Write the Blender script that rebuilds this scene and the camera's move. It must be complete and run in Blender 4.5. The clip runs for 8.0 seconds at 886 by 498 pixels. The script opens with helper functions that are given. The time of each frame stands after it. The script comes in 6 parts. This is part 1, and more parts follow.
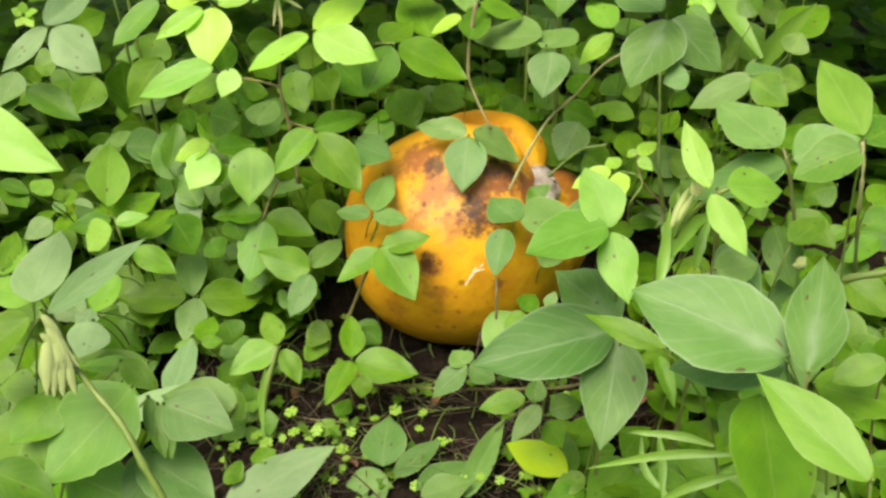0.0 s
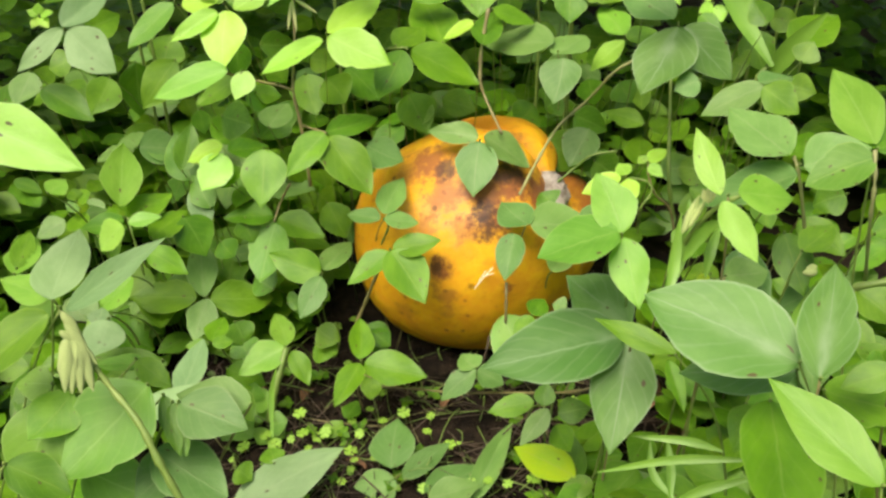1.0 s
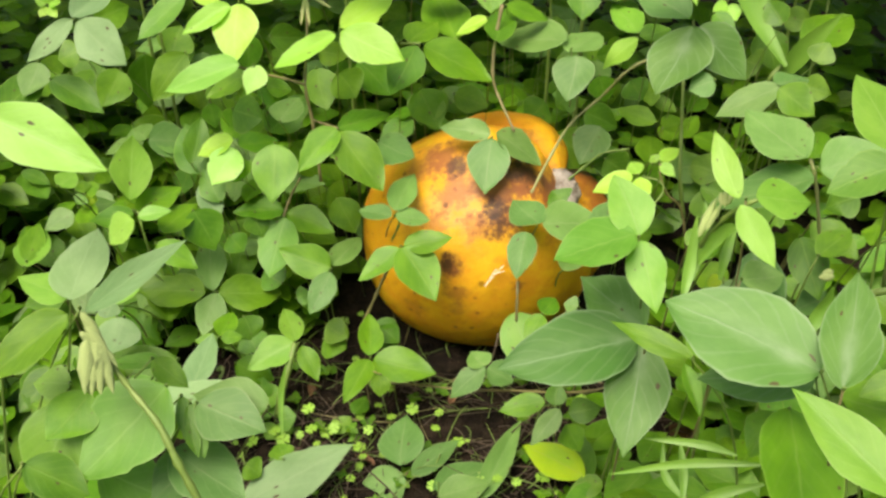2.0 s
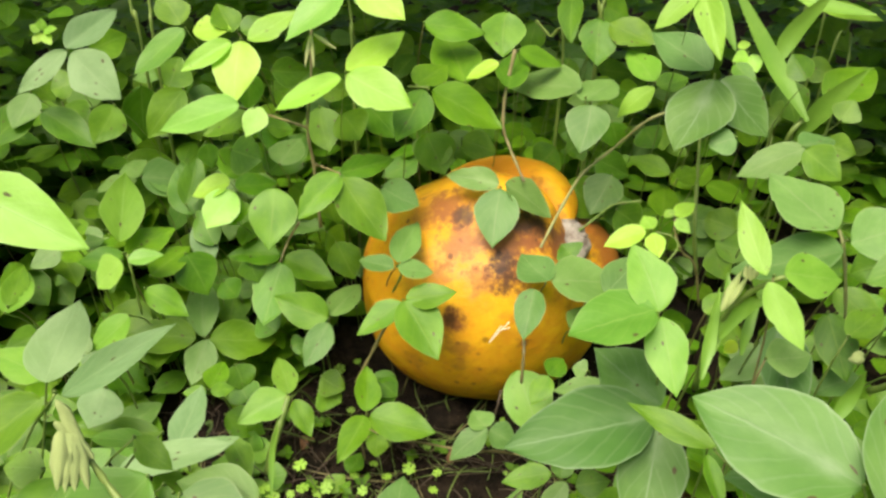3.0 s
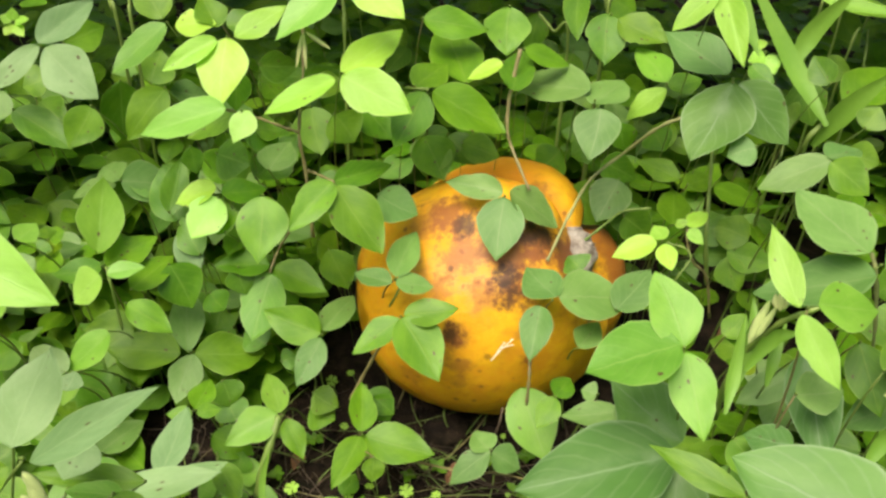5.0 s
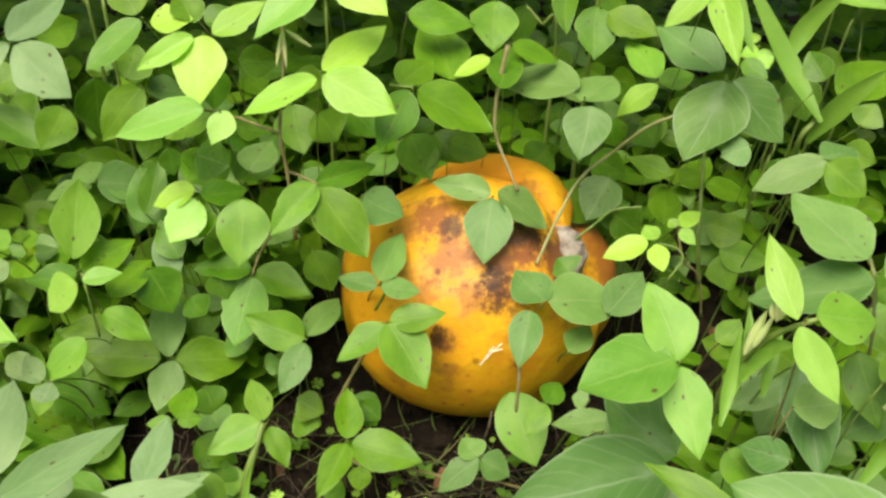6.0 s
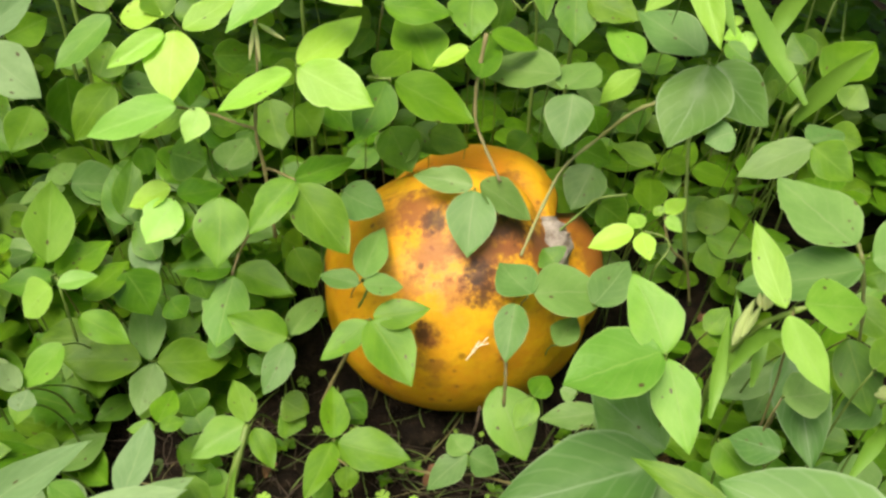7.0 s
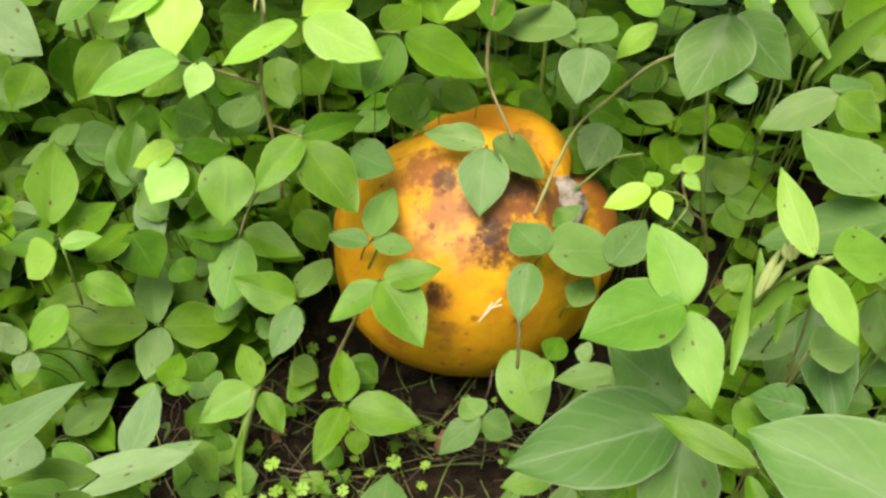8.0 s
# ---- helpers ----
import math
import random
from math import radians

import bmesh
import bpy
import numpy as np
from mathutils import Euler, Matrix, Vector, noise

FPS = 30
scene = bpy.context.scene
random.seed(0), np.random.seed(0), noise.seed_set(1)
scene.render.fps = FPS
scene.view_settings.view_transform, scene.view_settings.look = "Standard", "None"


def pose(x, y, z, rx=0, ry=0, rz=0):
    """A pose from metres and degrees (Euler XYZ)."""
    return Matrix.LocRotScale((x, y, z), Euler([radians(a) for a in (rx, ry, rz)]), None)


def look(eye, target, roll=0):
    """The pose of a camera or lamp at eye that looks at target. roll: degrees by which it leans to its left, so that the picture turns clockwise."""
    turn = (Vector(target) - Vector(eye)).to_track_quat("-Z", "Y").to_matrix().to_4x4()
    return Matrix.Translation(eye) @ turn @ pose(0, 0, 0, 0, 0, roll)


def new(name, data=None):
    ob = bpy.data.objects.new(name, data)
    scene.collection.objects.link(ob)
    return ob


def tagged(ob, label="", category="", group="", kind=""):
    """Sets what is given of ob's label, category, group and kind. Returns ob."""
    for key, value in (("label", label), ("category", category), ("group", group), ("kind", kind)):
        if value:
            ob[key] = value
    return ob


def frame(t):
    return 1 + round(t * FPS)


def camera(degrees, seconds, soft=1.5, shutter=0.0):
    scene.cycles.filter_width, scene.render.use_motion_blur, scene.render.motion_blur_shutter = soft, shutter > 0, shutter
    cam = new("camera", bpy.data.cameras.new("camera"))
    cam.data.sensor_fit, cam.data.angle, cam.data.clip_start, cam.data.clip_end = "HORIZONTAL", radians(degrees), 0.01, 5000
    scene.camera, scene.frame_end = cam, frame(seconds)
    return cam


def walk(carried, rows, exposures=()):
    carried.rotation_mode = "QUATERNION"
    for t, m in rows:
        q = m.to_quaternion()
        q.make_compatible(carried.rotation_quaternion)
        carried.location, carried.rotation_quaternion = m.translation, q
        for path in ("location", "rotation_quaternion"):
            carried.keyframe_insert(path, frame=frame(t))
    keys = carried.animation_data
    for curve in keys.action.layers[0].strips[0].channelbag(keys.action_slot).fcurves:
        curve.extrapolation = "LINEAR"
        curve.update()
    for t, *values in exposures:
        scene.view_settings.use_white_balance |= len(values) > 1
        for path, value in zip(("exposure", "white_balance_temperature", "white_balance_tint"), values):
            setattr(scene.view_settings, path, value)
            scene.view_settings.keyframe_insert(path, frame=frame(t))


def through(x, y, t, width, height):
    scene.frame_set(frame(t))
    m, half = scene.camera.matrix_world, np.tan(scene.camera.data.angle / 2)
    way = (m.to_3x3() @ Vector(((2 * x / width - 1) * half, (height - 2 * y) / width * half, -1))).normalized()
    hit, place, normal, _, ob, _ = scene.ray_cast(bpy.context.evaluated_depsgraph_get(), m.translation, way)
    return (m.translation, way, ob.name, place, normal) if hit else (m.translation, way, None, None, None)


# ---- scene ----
cam = camera(54.2, 8.0, soft=2.7)
PATH = [
    (0, (0.056, 0.001, 0.741), (-0.039, 1.696, -0.316), -1.4),
    (0.5, (0.056, -0.003, 0.743), (-0.047, 1.697, -0.304), -1.5),
    (1, (0.049, -0.005, 0.743), (-0.056, 1.695, -0.304), -0.9),
    (2.3, (0.027, 0.011, 0.752), (-0.062, 1.696, -0.322), 0.7),
    (2.5, (0.024, 0.026, 0.752), (-0.057, 1.716, -0.315), 1.6),
    (3, (0.016, 0.067, 0.765), (-0.071, 1.772, -0.277), 1.7),
    (3.5, (0.008, 0.079, 0.766), (-0.078, 1.779, -0.283), 1.7),
    (4, (-0.008, 0.112, 0.762), (-0.075, 1.809, -0.294), 2.7),
    (4.5, (-0.007, 0.125, 0.763), (-0.064, 1.82, -0.297), 2.5),
    (5.8, (-0.007, 0.166, 0.775), (-0.035, 1.818, -0.352), 2.9),
    (6, (-0.007, 0.172, 0.773), (-0.025, 1.828, -0.347), 2.7),
    (6.5, (0.01, 0.18, 0.759), (-0.001, 1.823, -0.38), 1.6),
    (7, (0.001, 0.189, 0.768), (0.006, 1.832, -0.372), 1.7),
    (7.5, (-0.002, 0.195, 0.757), (0.02, 1.832, -0.391), 2.3),
    (8, (0.001, 0.195, 0.735), (-0.018, 1.813, -0.44), 1.0),
]
walk(cam, [(t, look(eye, target, roll)) for t, eye, target, roll in PATH], [(0.0, 1.13, 7000, 7), (3.5, 1.16, 7000, 7), (8.0, 1.05, 7000, 7)])

# ---- world, sun and sky ----
world = bpy.data.worlds.new("overcast_sky")
scene.world = world
world.use_nodes = True
wn = world.node_tree
sky = wn.nodes.new("ShaderNodeTexSky")
sky.sky_type = "NISHITA"
sky.sun_disc = False
sky.sun_elevation = radians(65)
sky.sun_rotation = radians(212)
sky.air_density, sky.dust_density, sky.ozone_density = 1.0, 6.0, 0.6
wn.nodes["Background"].inputs["Strength"].default_value = 0.085
wn.links.new(sky.outputs["Color"], wn.nodes["Background"].inputs["Color"])
sun_data = bpy.data.lights.new("sun", "SUN")
sun_data.energy = 2.5
sun_data.angle = radians(40)
sun_data.color = (1.0, 0.96, 0.88)
sun = new("sun", sun_data)
sun.matrix_world = look((-1.0, -0.7, 4.0), (0.0, 0.9, 0.0))

GROUND = -0.05
rnd = random.Random(11)


# ---- materials ----
def material(name, rough=0.5):
    m = bpy.data.materials.new(name)
    m.use_nodes = True
    n = m.node_tree.nodes
    b = n["Principled BSDF"]
    b.inputs["Roughness"].default_value = rough
    return m, m.node_tree, b


def node(tree, kind, **values):
    n = tree.nodes.new(kind)
    for k, v in values.items():
        if k in n.inputs:
            n.inputs[k].default_value = v
    return n


def mix_colour(tree, fac, a, b, mode="MIX"):
    m = tree.nodes.new("ShaderNodeMix")
    m.data_type, m.blend_type = "RGBA", mode
    for sock, v in ((m.inputs[0], fac), (m.inputs[6], a), (m.inputs[7], b)):
        if isinstance(v, bpy.types.NodeSocket):
            tree.links.new(v, sock)
        elif isinstance(v, (int, float)):
            sock.default_value = v
        else:
            sock.default_value = (*v, 1)
    return m.outputs[2]


def ramp(tree, fac, low, high):
    r = tree.nodes.new("ShaderNodeMapRange")
    r.interpolation_type = "SMOOTHSTEP"
    r.inputs["From Min"].default_value, r.inputs["From Max"].default_value = low, high
    tree.links.new(fac, r.inputs["Value"])
    return r.outputs["Result"]


def calc(tree, op, a, b=0.0, clamp=False):
    m = tree.nodes.new("ShaderNodeMath")
    m.operation, m.use_clamp = op, clamp
    for sock, v in zip(m.inputs, (a, b)):
        if isinstance(v, bpy.types.NodeSocket):
            tree.links.new(v, sock)
        else:
            sock.default_value = v
    return m.outputs[0]


def noise_tex(tree, coords, scale, detail=4.0, rough=0.55):
    n = node(tree, "ShaderNodeTexNoise", Scale=scale, Detail=detail, Roughness=rough)
    tree.links.new(coords, n.inputs["Vector"])
    return n.outputs["Fac"]


def bump(tree, shader, height, strength, distance):
    b = node(tree, "ShaderNodeBump", Strength=strength, Distance=distance)
    tree.links.new(height, b.inputs["Height"])
    tree.links.new(b.outputs["Normal"], shader.inputs["Normal"])


def leaf_material(name, colour, second, vein, through, rough, spots=0.5, silver=0.1, ribs=0.12):
    """A leaf blade: mottled green, paler midrib and side veins, brown bite marks, light shining through."""
    m, tree, b = material(name, rough)
    uv = tree.nodes.new("ShaderNodeUVMap").outputs["UV"]
    info = tree.nodes.new("ShaderNodeObjectInfo")
    isle = tree.nodes.new("ShaderNodeNewGeometry").outputs["Random Per Island"]
    place = tree.nodes.new("ShaderNodeTexCoord").outputs["Object"]
    own = calc(tree, "FRACT", calc(tree, "ADD", info.outputs["Random"], isle))
    move = tree.nodes.new("ShaderNodeVectorMath")
    move.operation = "MULTIPLY_ADD"
    tree.links.new(uv, move.inputs[0])
    move.inputs[1].default_value = (1, 1, 1)
    shift = tree.nodes.new("ShaderNodeCombineXYZ")
    tree.links.new(calc(tree, "MULTIPLY", own, 37.0), shift.inputs[0])
    tree.links.new(calc(tree, "MULTIPLY", own, 91.0), shift.inputs[1])
    tree.links.new(shift.outputs[0], move.inputs[2])
    coords = move.outputs[0]
    blotch = noise_tex(tree, coords, 2.2, 3.0)
    fine = noise_tex(tree, coords, 26.0, 3.0)
    col = mix_colour(tree, ramp(tree, blotch, 0.35, 0.7), colour, second)
    hsv = node(tree, "ShaderNodeHueSaturation", Saturation=1.045)
    tree.links.new(col, hsv.inputs["Color"])
    tree.links.new(calc(tree, "ADD", calc(tree, "MULTIPLY", own, 0.022), 0.490), hsv.inputs["Hue"])
    tree.links.new(calc(tree, "ADD", calc(tree, "MULTIPLY", info.outputs["Random"], 0.45), 0.75), hsv.inputs["Value"])
    col = hsv.outputs["Color"]
    split = tree.nodes.new("ShaderNodeSeparateXYZ")
    tree.links.new(uv, split.inputs[0])
    across = calc(tree, "ABSOLUTE", calc(tree, "SUBTRACT", split.outputs[0], 0.5))
    rib = calc(tree, "SUBTRACT", 1.0, ramp(tree, across, 0.0, 0.03))
    band = calc(tree, "MULTIPLY", calc(tree, "SUBTRACT", 1.0, ramp(tree, across, 0.0, 0.22)), ramp(tree, blotch, 0.3, 0.75))
    band = calc(tree, "MULTIPLY", band, calc(tree, "SUBTRACT", 1.15, ramp(tree, split.outputs[1], 0.1, 0.8)), True)
    run = calc(tree, "SUBTRACT", calc(tree, "MULTIPLY", split.outputs[1], 5.6), calc(tree, "MULTIPLY", across, 5.2))
    run = calc(tree, "ADD", calc(tree, "ADD", run, calc(tree, "MULTIPLY", blotch, 0.9)), own)
    wave = calc(tree, "ABSOLUTE", calc(tree, "SUBTRACT", calc(tree, "FRACT", run), 0.5))
    side = calc(tree, "SUBTRACT", 1.0, ramp(tree, wave, 0.0, 0.16))
    lines = calc(tree, "MAXIMUM", calc(tree, "MAXIMUM", calc(tree, "MULTIPLY", rib, 0.42), calc(tree, "MULTIPLY", band, silver)), calc(tree, "MULTIPLY", side, ribs))
    col = mix_colour(tree, lines, col, vein)
    hairs = calc(tree, "MULTIPLY", ramp(tree, across, 0.435, 0.48), 0.45)
    col = mix_colour(tree, hairs, col, vein)
    col = mix_colour(tree, calc(tree, "MULTIPLY", fine, 0.16), col, (0.02, 0.05, 0.01))
    cells = node(tree, "ShaderNodeTexVoronoi", Scale=4.8, Randomness=1.0)
    tree.links.new(coords, cells.inputs["Vector"])
    ring = calc(tree, "ADD", cells.outputs["Distance"], calc(tree, "MULTIPLY", fine, 0.16))
    spot = calc(tree, "SUBTRACT", 1.0, ramp(tree, ring, 0.19, 0.25))
    pick = tree.nodes.new("ShaderNodeSeparateXYZ")
    tree.links.new(cells.outputs["Color"], pick.inputs[0])
    few = calc(tree, "LESS_THAN", pick.outputs[0], spots)
    spot = calc(tree, "MULTIPLY", calc(tree, "MULTIPLY", spot, few), 0.92)
    col = mix_colour(tree, spot, col, (0.075, 0.052, 0.018))
    tree.links.new(col, b.inputs["Base Color"])
    b.inputs["Specular IOR Level"].default_value = 0.35
    high = calc(tree, "ADD", calc(tree, "MULTIPLY", lines, -0.8), calc(tree, "MULTIPLY", fine, 0.35))
    bump(tree, b, high, 0.35, 0.0015)
    glow = tree.nodes.new("ShaderNodeBsdfTranslucent")
    tint = mix_colour(tree, 1.0, col, (1.5, 1.7, 0.5), "MULTIPLY")
    tree.links.new(tint, glow.inputs["Color"])
    both = tree.nodes.new("ShaderNodeMixShader")
    both.inputs[0].default_value = through
    tree.links.new(b.outputs[0], both.inputs[1])
    tree.links.new(glow.outputs[0], both.inputs[2])
    tree.links.new(both.outputs[0], tree.nodes["Material Output"].inputs["Surface"])
    return m


GREEN = leaf_material("green_leaf", (0.075, 0.175, 0.010), (0.11, 0.23, 0.015), (0.19, 0.30, 0.05), 0.22, 0.48, 0.22)
YOUNG = leaf_material("young_leaf", (0.322, 0.560, 0.076), (0.375, 0.615, 0.100), (0.42, 0.64, 0.16), 0.36, 0.42, 0.14)
DULL = leaf_material("mature_leaf", (0.110, 0.212, 0.050), (0.14, 0.252, 0.066), (0.23, 0.31, 0.13), 0.22, 0.50, 0.30, 0.24)
PALE = leaf_material("yellowing_leaf", (0.46, 0.60, 0.03), (0.36, 0.56, 0.035), (0.38, 0.45, 0.08), 0.32, 0.5, 0.35)
LIGHT = leaf_material("light_leaf", (0.138, 0.29, 0.036), (0.175, 0.335, 0.050), (0.26, 0.39, 0.11), 0.32, 0.45, 0.22)
# mature leaf with its colour darkened to offset strong light on the front leaves
BROAD_DIM = leaf_material("broad_leaf_dim", (0.078, 0.168, 0.033), (0.103, 0.202, 0.045), (0.25, 0.33, 0.20), 0.22, 0.5, 0.14, 0.62, 0.14)
SILVER = leaf_material("downy_leaf", (0.165, 0.268, 0.106), (0.205, 0.312, 0.138), (0.27, 0.37, 0.18), 0.25, 0.55, 0.25, 0.2)
FRESH = leaf_material("fresh_leaf", (0.258, 0.48, 0.090), (0.30, 0.53, 0.112), (0.34, 0.52, 0.16), 0.34, 0.42, 0.2)
DEEP = GREEN


def plain_material(name, a, b_col, scale, rough, relief=0.3, size=0.002):
    m, tree, b = material(name, rough)
    place = tree.nodes.new("ShaderNodeTexCoord").outputs["Object"]
    n1, n2 = noise_tex(tree, place, scale, 4.0), noise_tex(tree, place, scale * 9, 3.0)
    mixed = calc(tree, "ADD", calc(tree, "MULTIPLY", n1, 0.7), calc(tree, "MULTIPLY", n2, 0.3))
    tree.links.new(mix_colour(tree, ramp(tree, mixed, 0.3, 0.7), a, b_col), b.inputs["Base Color"])
    bump(tree, b, mixed, relief, size)
    return m


STEM = plain_material("green_stem", (0.10, 0.17, 0.025), (0.16, 0.22, 0.045), 40, 0.55)
BROWN_STEM = plain_material("brown_vine_stem", (0.13, 0.108, 0.040), (0.20, 0.175, 0.065), 45, 0.6)
TAN_STEM = plain_material("tan_vine_stem", (0.165, 0.180, 0.060), (0.25, 0.255, 0.105), 45, 0.6)
DRY = plain_material("dry_twig", (0.032, 0.021, 0.012), (0.085, 0.056, 0.032), 50, 0.8)
STRAW = plain_material("pale_straw", (0.55, 0.47, 0.32), (0.70, 0.62, 0.45), 60, 0.7)
HUSK = plain_material("pale_bud", (0.24, 0.32, 0.095), (0.38, 0.44, 0.17), 90, 0.8, 0.6)
CREAM = plain_material("cream_bud", (0.42, 0.46, 0.16), (0.58, 0.58, 0.26), 80, 0.7)
RUST = plain_material("dead_leaf", (0.12, 0.052, 0.022), (0.21, 0.11, 0.05), 30, 0.8)
BLADE = plain_material("grass_blade", (0.11, 0.235, 0.022), (0.15, 0.28, 0.035), 14, 0.45)
CLOVER = plain_material("clover_leaf", (0.15, 0.30, 0.025), (0.24, 0.40, 0.04), 60, 0.5)
CRUST = plain_material("grey_stem_scar", (0.14, 0.105, 0.08), (0.42, 0.37, 0.32), 60, 0.9, 0.8, 0.004)


def soil_material():
    m, tree, b = material("dark_soil", 0.95)
    place = tree.nodes.new("ShaderNodeTexCoord").outputs["Object"]
    big, mid, fine = noise_tex(tree, place, 3.0, 3.0), noise_tex(tree, place, 38.0, 5.0), noise_tex(tree, place, 240.0, 3.0)
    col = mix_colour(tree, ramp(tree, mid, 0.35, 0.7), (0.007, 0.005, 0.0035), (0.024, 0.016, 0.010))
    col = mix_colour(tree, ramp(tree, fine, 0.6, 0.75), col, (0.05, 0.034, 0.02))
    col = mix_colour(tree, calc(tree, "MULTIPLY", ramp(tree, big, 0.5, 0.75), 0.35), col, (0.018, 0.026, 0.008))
    tree.links.new(col, b.inputs["Base Color"])
    b.inputs["Specular IOR Level"].default_value = 0.12
    bump(tree, b, calc(tree, "ADD", mid, calc(tree, "MULTIPLY", fine, 0.4)), 0.9, 0.008)
    return m


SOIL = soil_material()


def rind_material():
    """Orange rind with yellow crests, brown scabs along the folds, a rear lobe browned for its shade, and small dark
    pits.
    """
    m, tree, b = material("pumpkin_rind", 0.5)
    place = tree.nodes.new("ShaderNodeTexCoord").outputs["Object"]
    big, mid, fine = noise_tex(tree, place, 9.0, 3.0), noise_tex(tree, place, 34.0, 5.0, 0.65), noise_tex(tree, place, 150.0, 4.0)
    fold = tree.nodes.new("ShaderNodeAttribute")
    fold.attribute_name = "crest"
    crest = calc(tree, "ADD", fold.outputs["Fac"], calc(tree, "MULTIPLY", calc(tree, "SUBTRACT", big, 0.5), 0.9))
    col = mix_colour(tree, ramp(tree, crest, 0.2, 0.9), (0.47, 0.195, 0.009), (0.74, 0.405, 0.016))
    col = mix_colour(tree, calc(tree, "MULTIPLY", ramp(tree, mid, 0.42, 0.66), 0.5), col, (0.60, 0.22, 0.015))

    # scuffs and streaks that run from pole to pole
    turn = tree.nodes.new("ShaderNodeMapping")
    turn.inputs["Rotation"].default_value = Vector((0, 0, 1)).rotation_difference(Vector((0.77, -0.22, 0.60))).inverted().to_euler()
    tree.links.new(place, turn.inputs["Vector"])
    squeeze = tree.nodes.new("ShaderNodeMapping")
    squeeze.inputs["Scale"].default_value = (1.0, 1.0, 0.35)
    tree.links.new(turn.outputs[0], squeeze.inputs["Vector"])
    streak = noise_tex(tree, squeeze.outputs[0], 62.0, 6.0, 0.7)
    col = mix_colour(tree, calc(tree, "MULTIPLY", ramp(tree, streak, 0.5, 0.72), 0.55), col, (0.40, 0.155, 0.012))
    scuff = calc(tree, "MULTIPLY", ramp(tree, big, 0.52, 0.70), ramp(tree, streak, 0.42, 0.62))
    col = mix_colour(tree, calc(tree, "MULTIPLY", scuff, 0.5), col, (0.20, 0.085, 0.025))
    unit = tree.nodes.new("ShaderNodeVectorMath")
    unit.operation = "NORMALIZE"
    tree.links.new(place, unit.inputs[0])
    way = unit.outputs[0]

    torn = calc(tree, "ADD", calc(tree, "MULTIPLY", mid, 0.55), calc(tree, "MULTIPLY", noise_tex(tree, place, 95.0, 5.0, 0.7), 0.45))

    def scab_or_shade(x, y, z, size, colour, most, rag=1.0):
        d = tree.nodes.new("ShaderNodeVectorMath")
        d.operation = "DISTANCE"
        tree.links.new(way, d.inputs[0])
        d.inputs[1].default_value = Vector((x, y, z)).normalized()
        rim = calc(tree, "ADD", calc(tree, "DIVIDE", d.outputs["Value"], size / 0.166), calc(tree, "MULTIPLY", calc(tree, "SUBTRACT", torn, 0.5), 4.5 * rag))
        mask = calc(tree, "SUBTRACT", 1.0, ramp(tree, rim, 0.35, 1.3))
        return mix_colour(tree, calc(tree, "MULTIPLY", mask, most), col, colour)

    TAN, DARK = (0.23, 0.078, 0.022), (0.042, 0.020, 0.010)
    REAR_SHADE, SCUFF = (0.30, 0.105, 0.018), (0.58, 0.27, 0.085)
    col = scab_or_shade(-0.057, -0.122, 0.099, 0.035, SCUFF, 0.6, 0.9)
    col = scab_or_shade(-0.028, -0.116, 0.117, 0.035, SCUFF, 0.6, 0.9)
    col = scab_or_shade(-0.020, -0.137, 0.094, 0.028, SCUFF, 0.5, 0.9)
    col = scab_or_shade(-0.054, -0.064, 0.146, 0.03, TAN, 0.88, 1.2)
    col = scab_or_shade(-0.034, -0.111, 0.121, 0.036, TAN, 0.68, 1.3)
    col = scab_or_shade(0.016, -0.114, 0.123, 0.034, TAN, 0.94, 1)
    col = scab_or_shade(0.055, -0.086, 0.133, 0.036, TAN, 0.95, 1)
    col = scab_or_shade(0.019, -0.136, 0.095, 0.026, TAN, 0.95, 1)
    col = scab_or_shade(-0.063, -0.133, 0.081, 0.022, TAN, 0.54, 1.3)
    col = scab_or_shade(-0.012, -0.140, 0.093, 0.02, TAN, 0.41, 1.3)
    col = scab_or_shade(-0.043, -0.158, 0.037, 0.018, TAN, 0.95, 0.8)
    col = scab_or_shade(-0.033, -0.165, 0.003, 0.016, TAN, 0.60, 1.0)
    col = scab_or_shade(-0.035, -0.162, -0.026, 0.012, TAN, 0.40, 1.2)
    col = scab_or_shade(-0.090, -0.134, -0.047, 0.02, TAN, 0.34, 1.3)
    col = scab_or_shade(0.045, -0.161, 0.014, 0.01, TAN, 0.81, 1.2)
    col = scab_or_shade(0.095, -0.089, 0.106, 0.04, TAN, 0.95, 0.8)
    col = scab_or_shade(0.122, -0.070, 0.091, 0.045, TAN, 0.94, 0.8)
    col = scab_or_shade(0.055, -0.059, 0.147, 0.018, TAN, 0.47, 1.3)
    col = scab_or_shade(-0.037, -0.080, 0.143, 0.015, DARK, 0.8, 1)
    col = scab_or_shade(0.057, -0.080, 0.134, 0.02, DARK, 0.85, 1)
    col = scab_or_shade(0.036, -0.087, 0.138, 0.013, DARK, 0.8, 1)
    col = scab_or_shade(0.074, -0.080, 0.127, 0.016, DARK, 0.7, 1)
    col = scab_or_shade(0.013, -0.130, 0.103, 0.018, DARK, 0.85, 1)
    col = scab_or_shade(0.018, -0.141, 0.087, 0.017, DARK, 0.75, 1)
    col = scab_or_shade(0.002, -0.128, 0.109, 0.008, DARK, 0.6, 1.2)
    col = scab_or_shade(-0.045, -0.157, 0.040, 0.011, DARK, 0.7, 1.1)
    col = scab_or_shade(-0.052, -0.120, 0.106, 0.004, DARK, 0.6, 1)
    col = scab_or_shade(-0.002, -0.167, 0.019, 0.004, DARK, 0.5, 1)
    col = scab_or_shade(-0.082, -0.061, 0.131, 0.03, TAN, 0.54, 1.2)
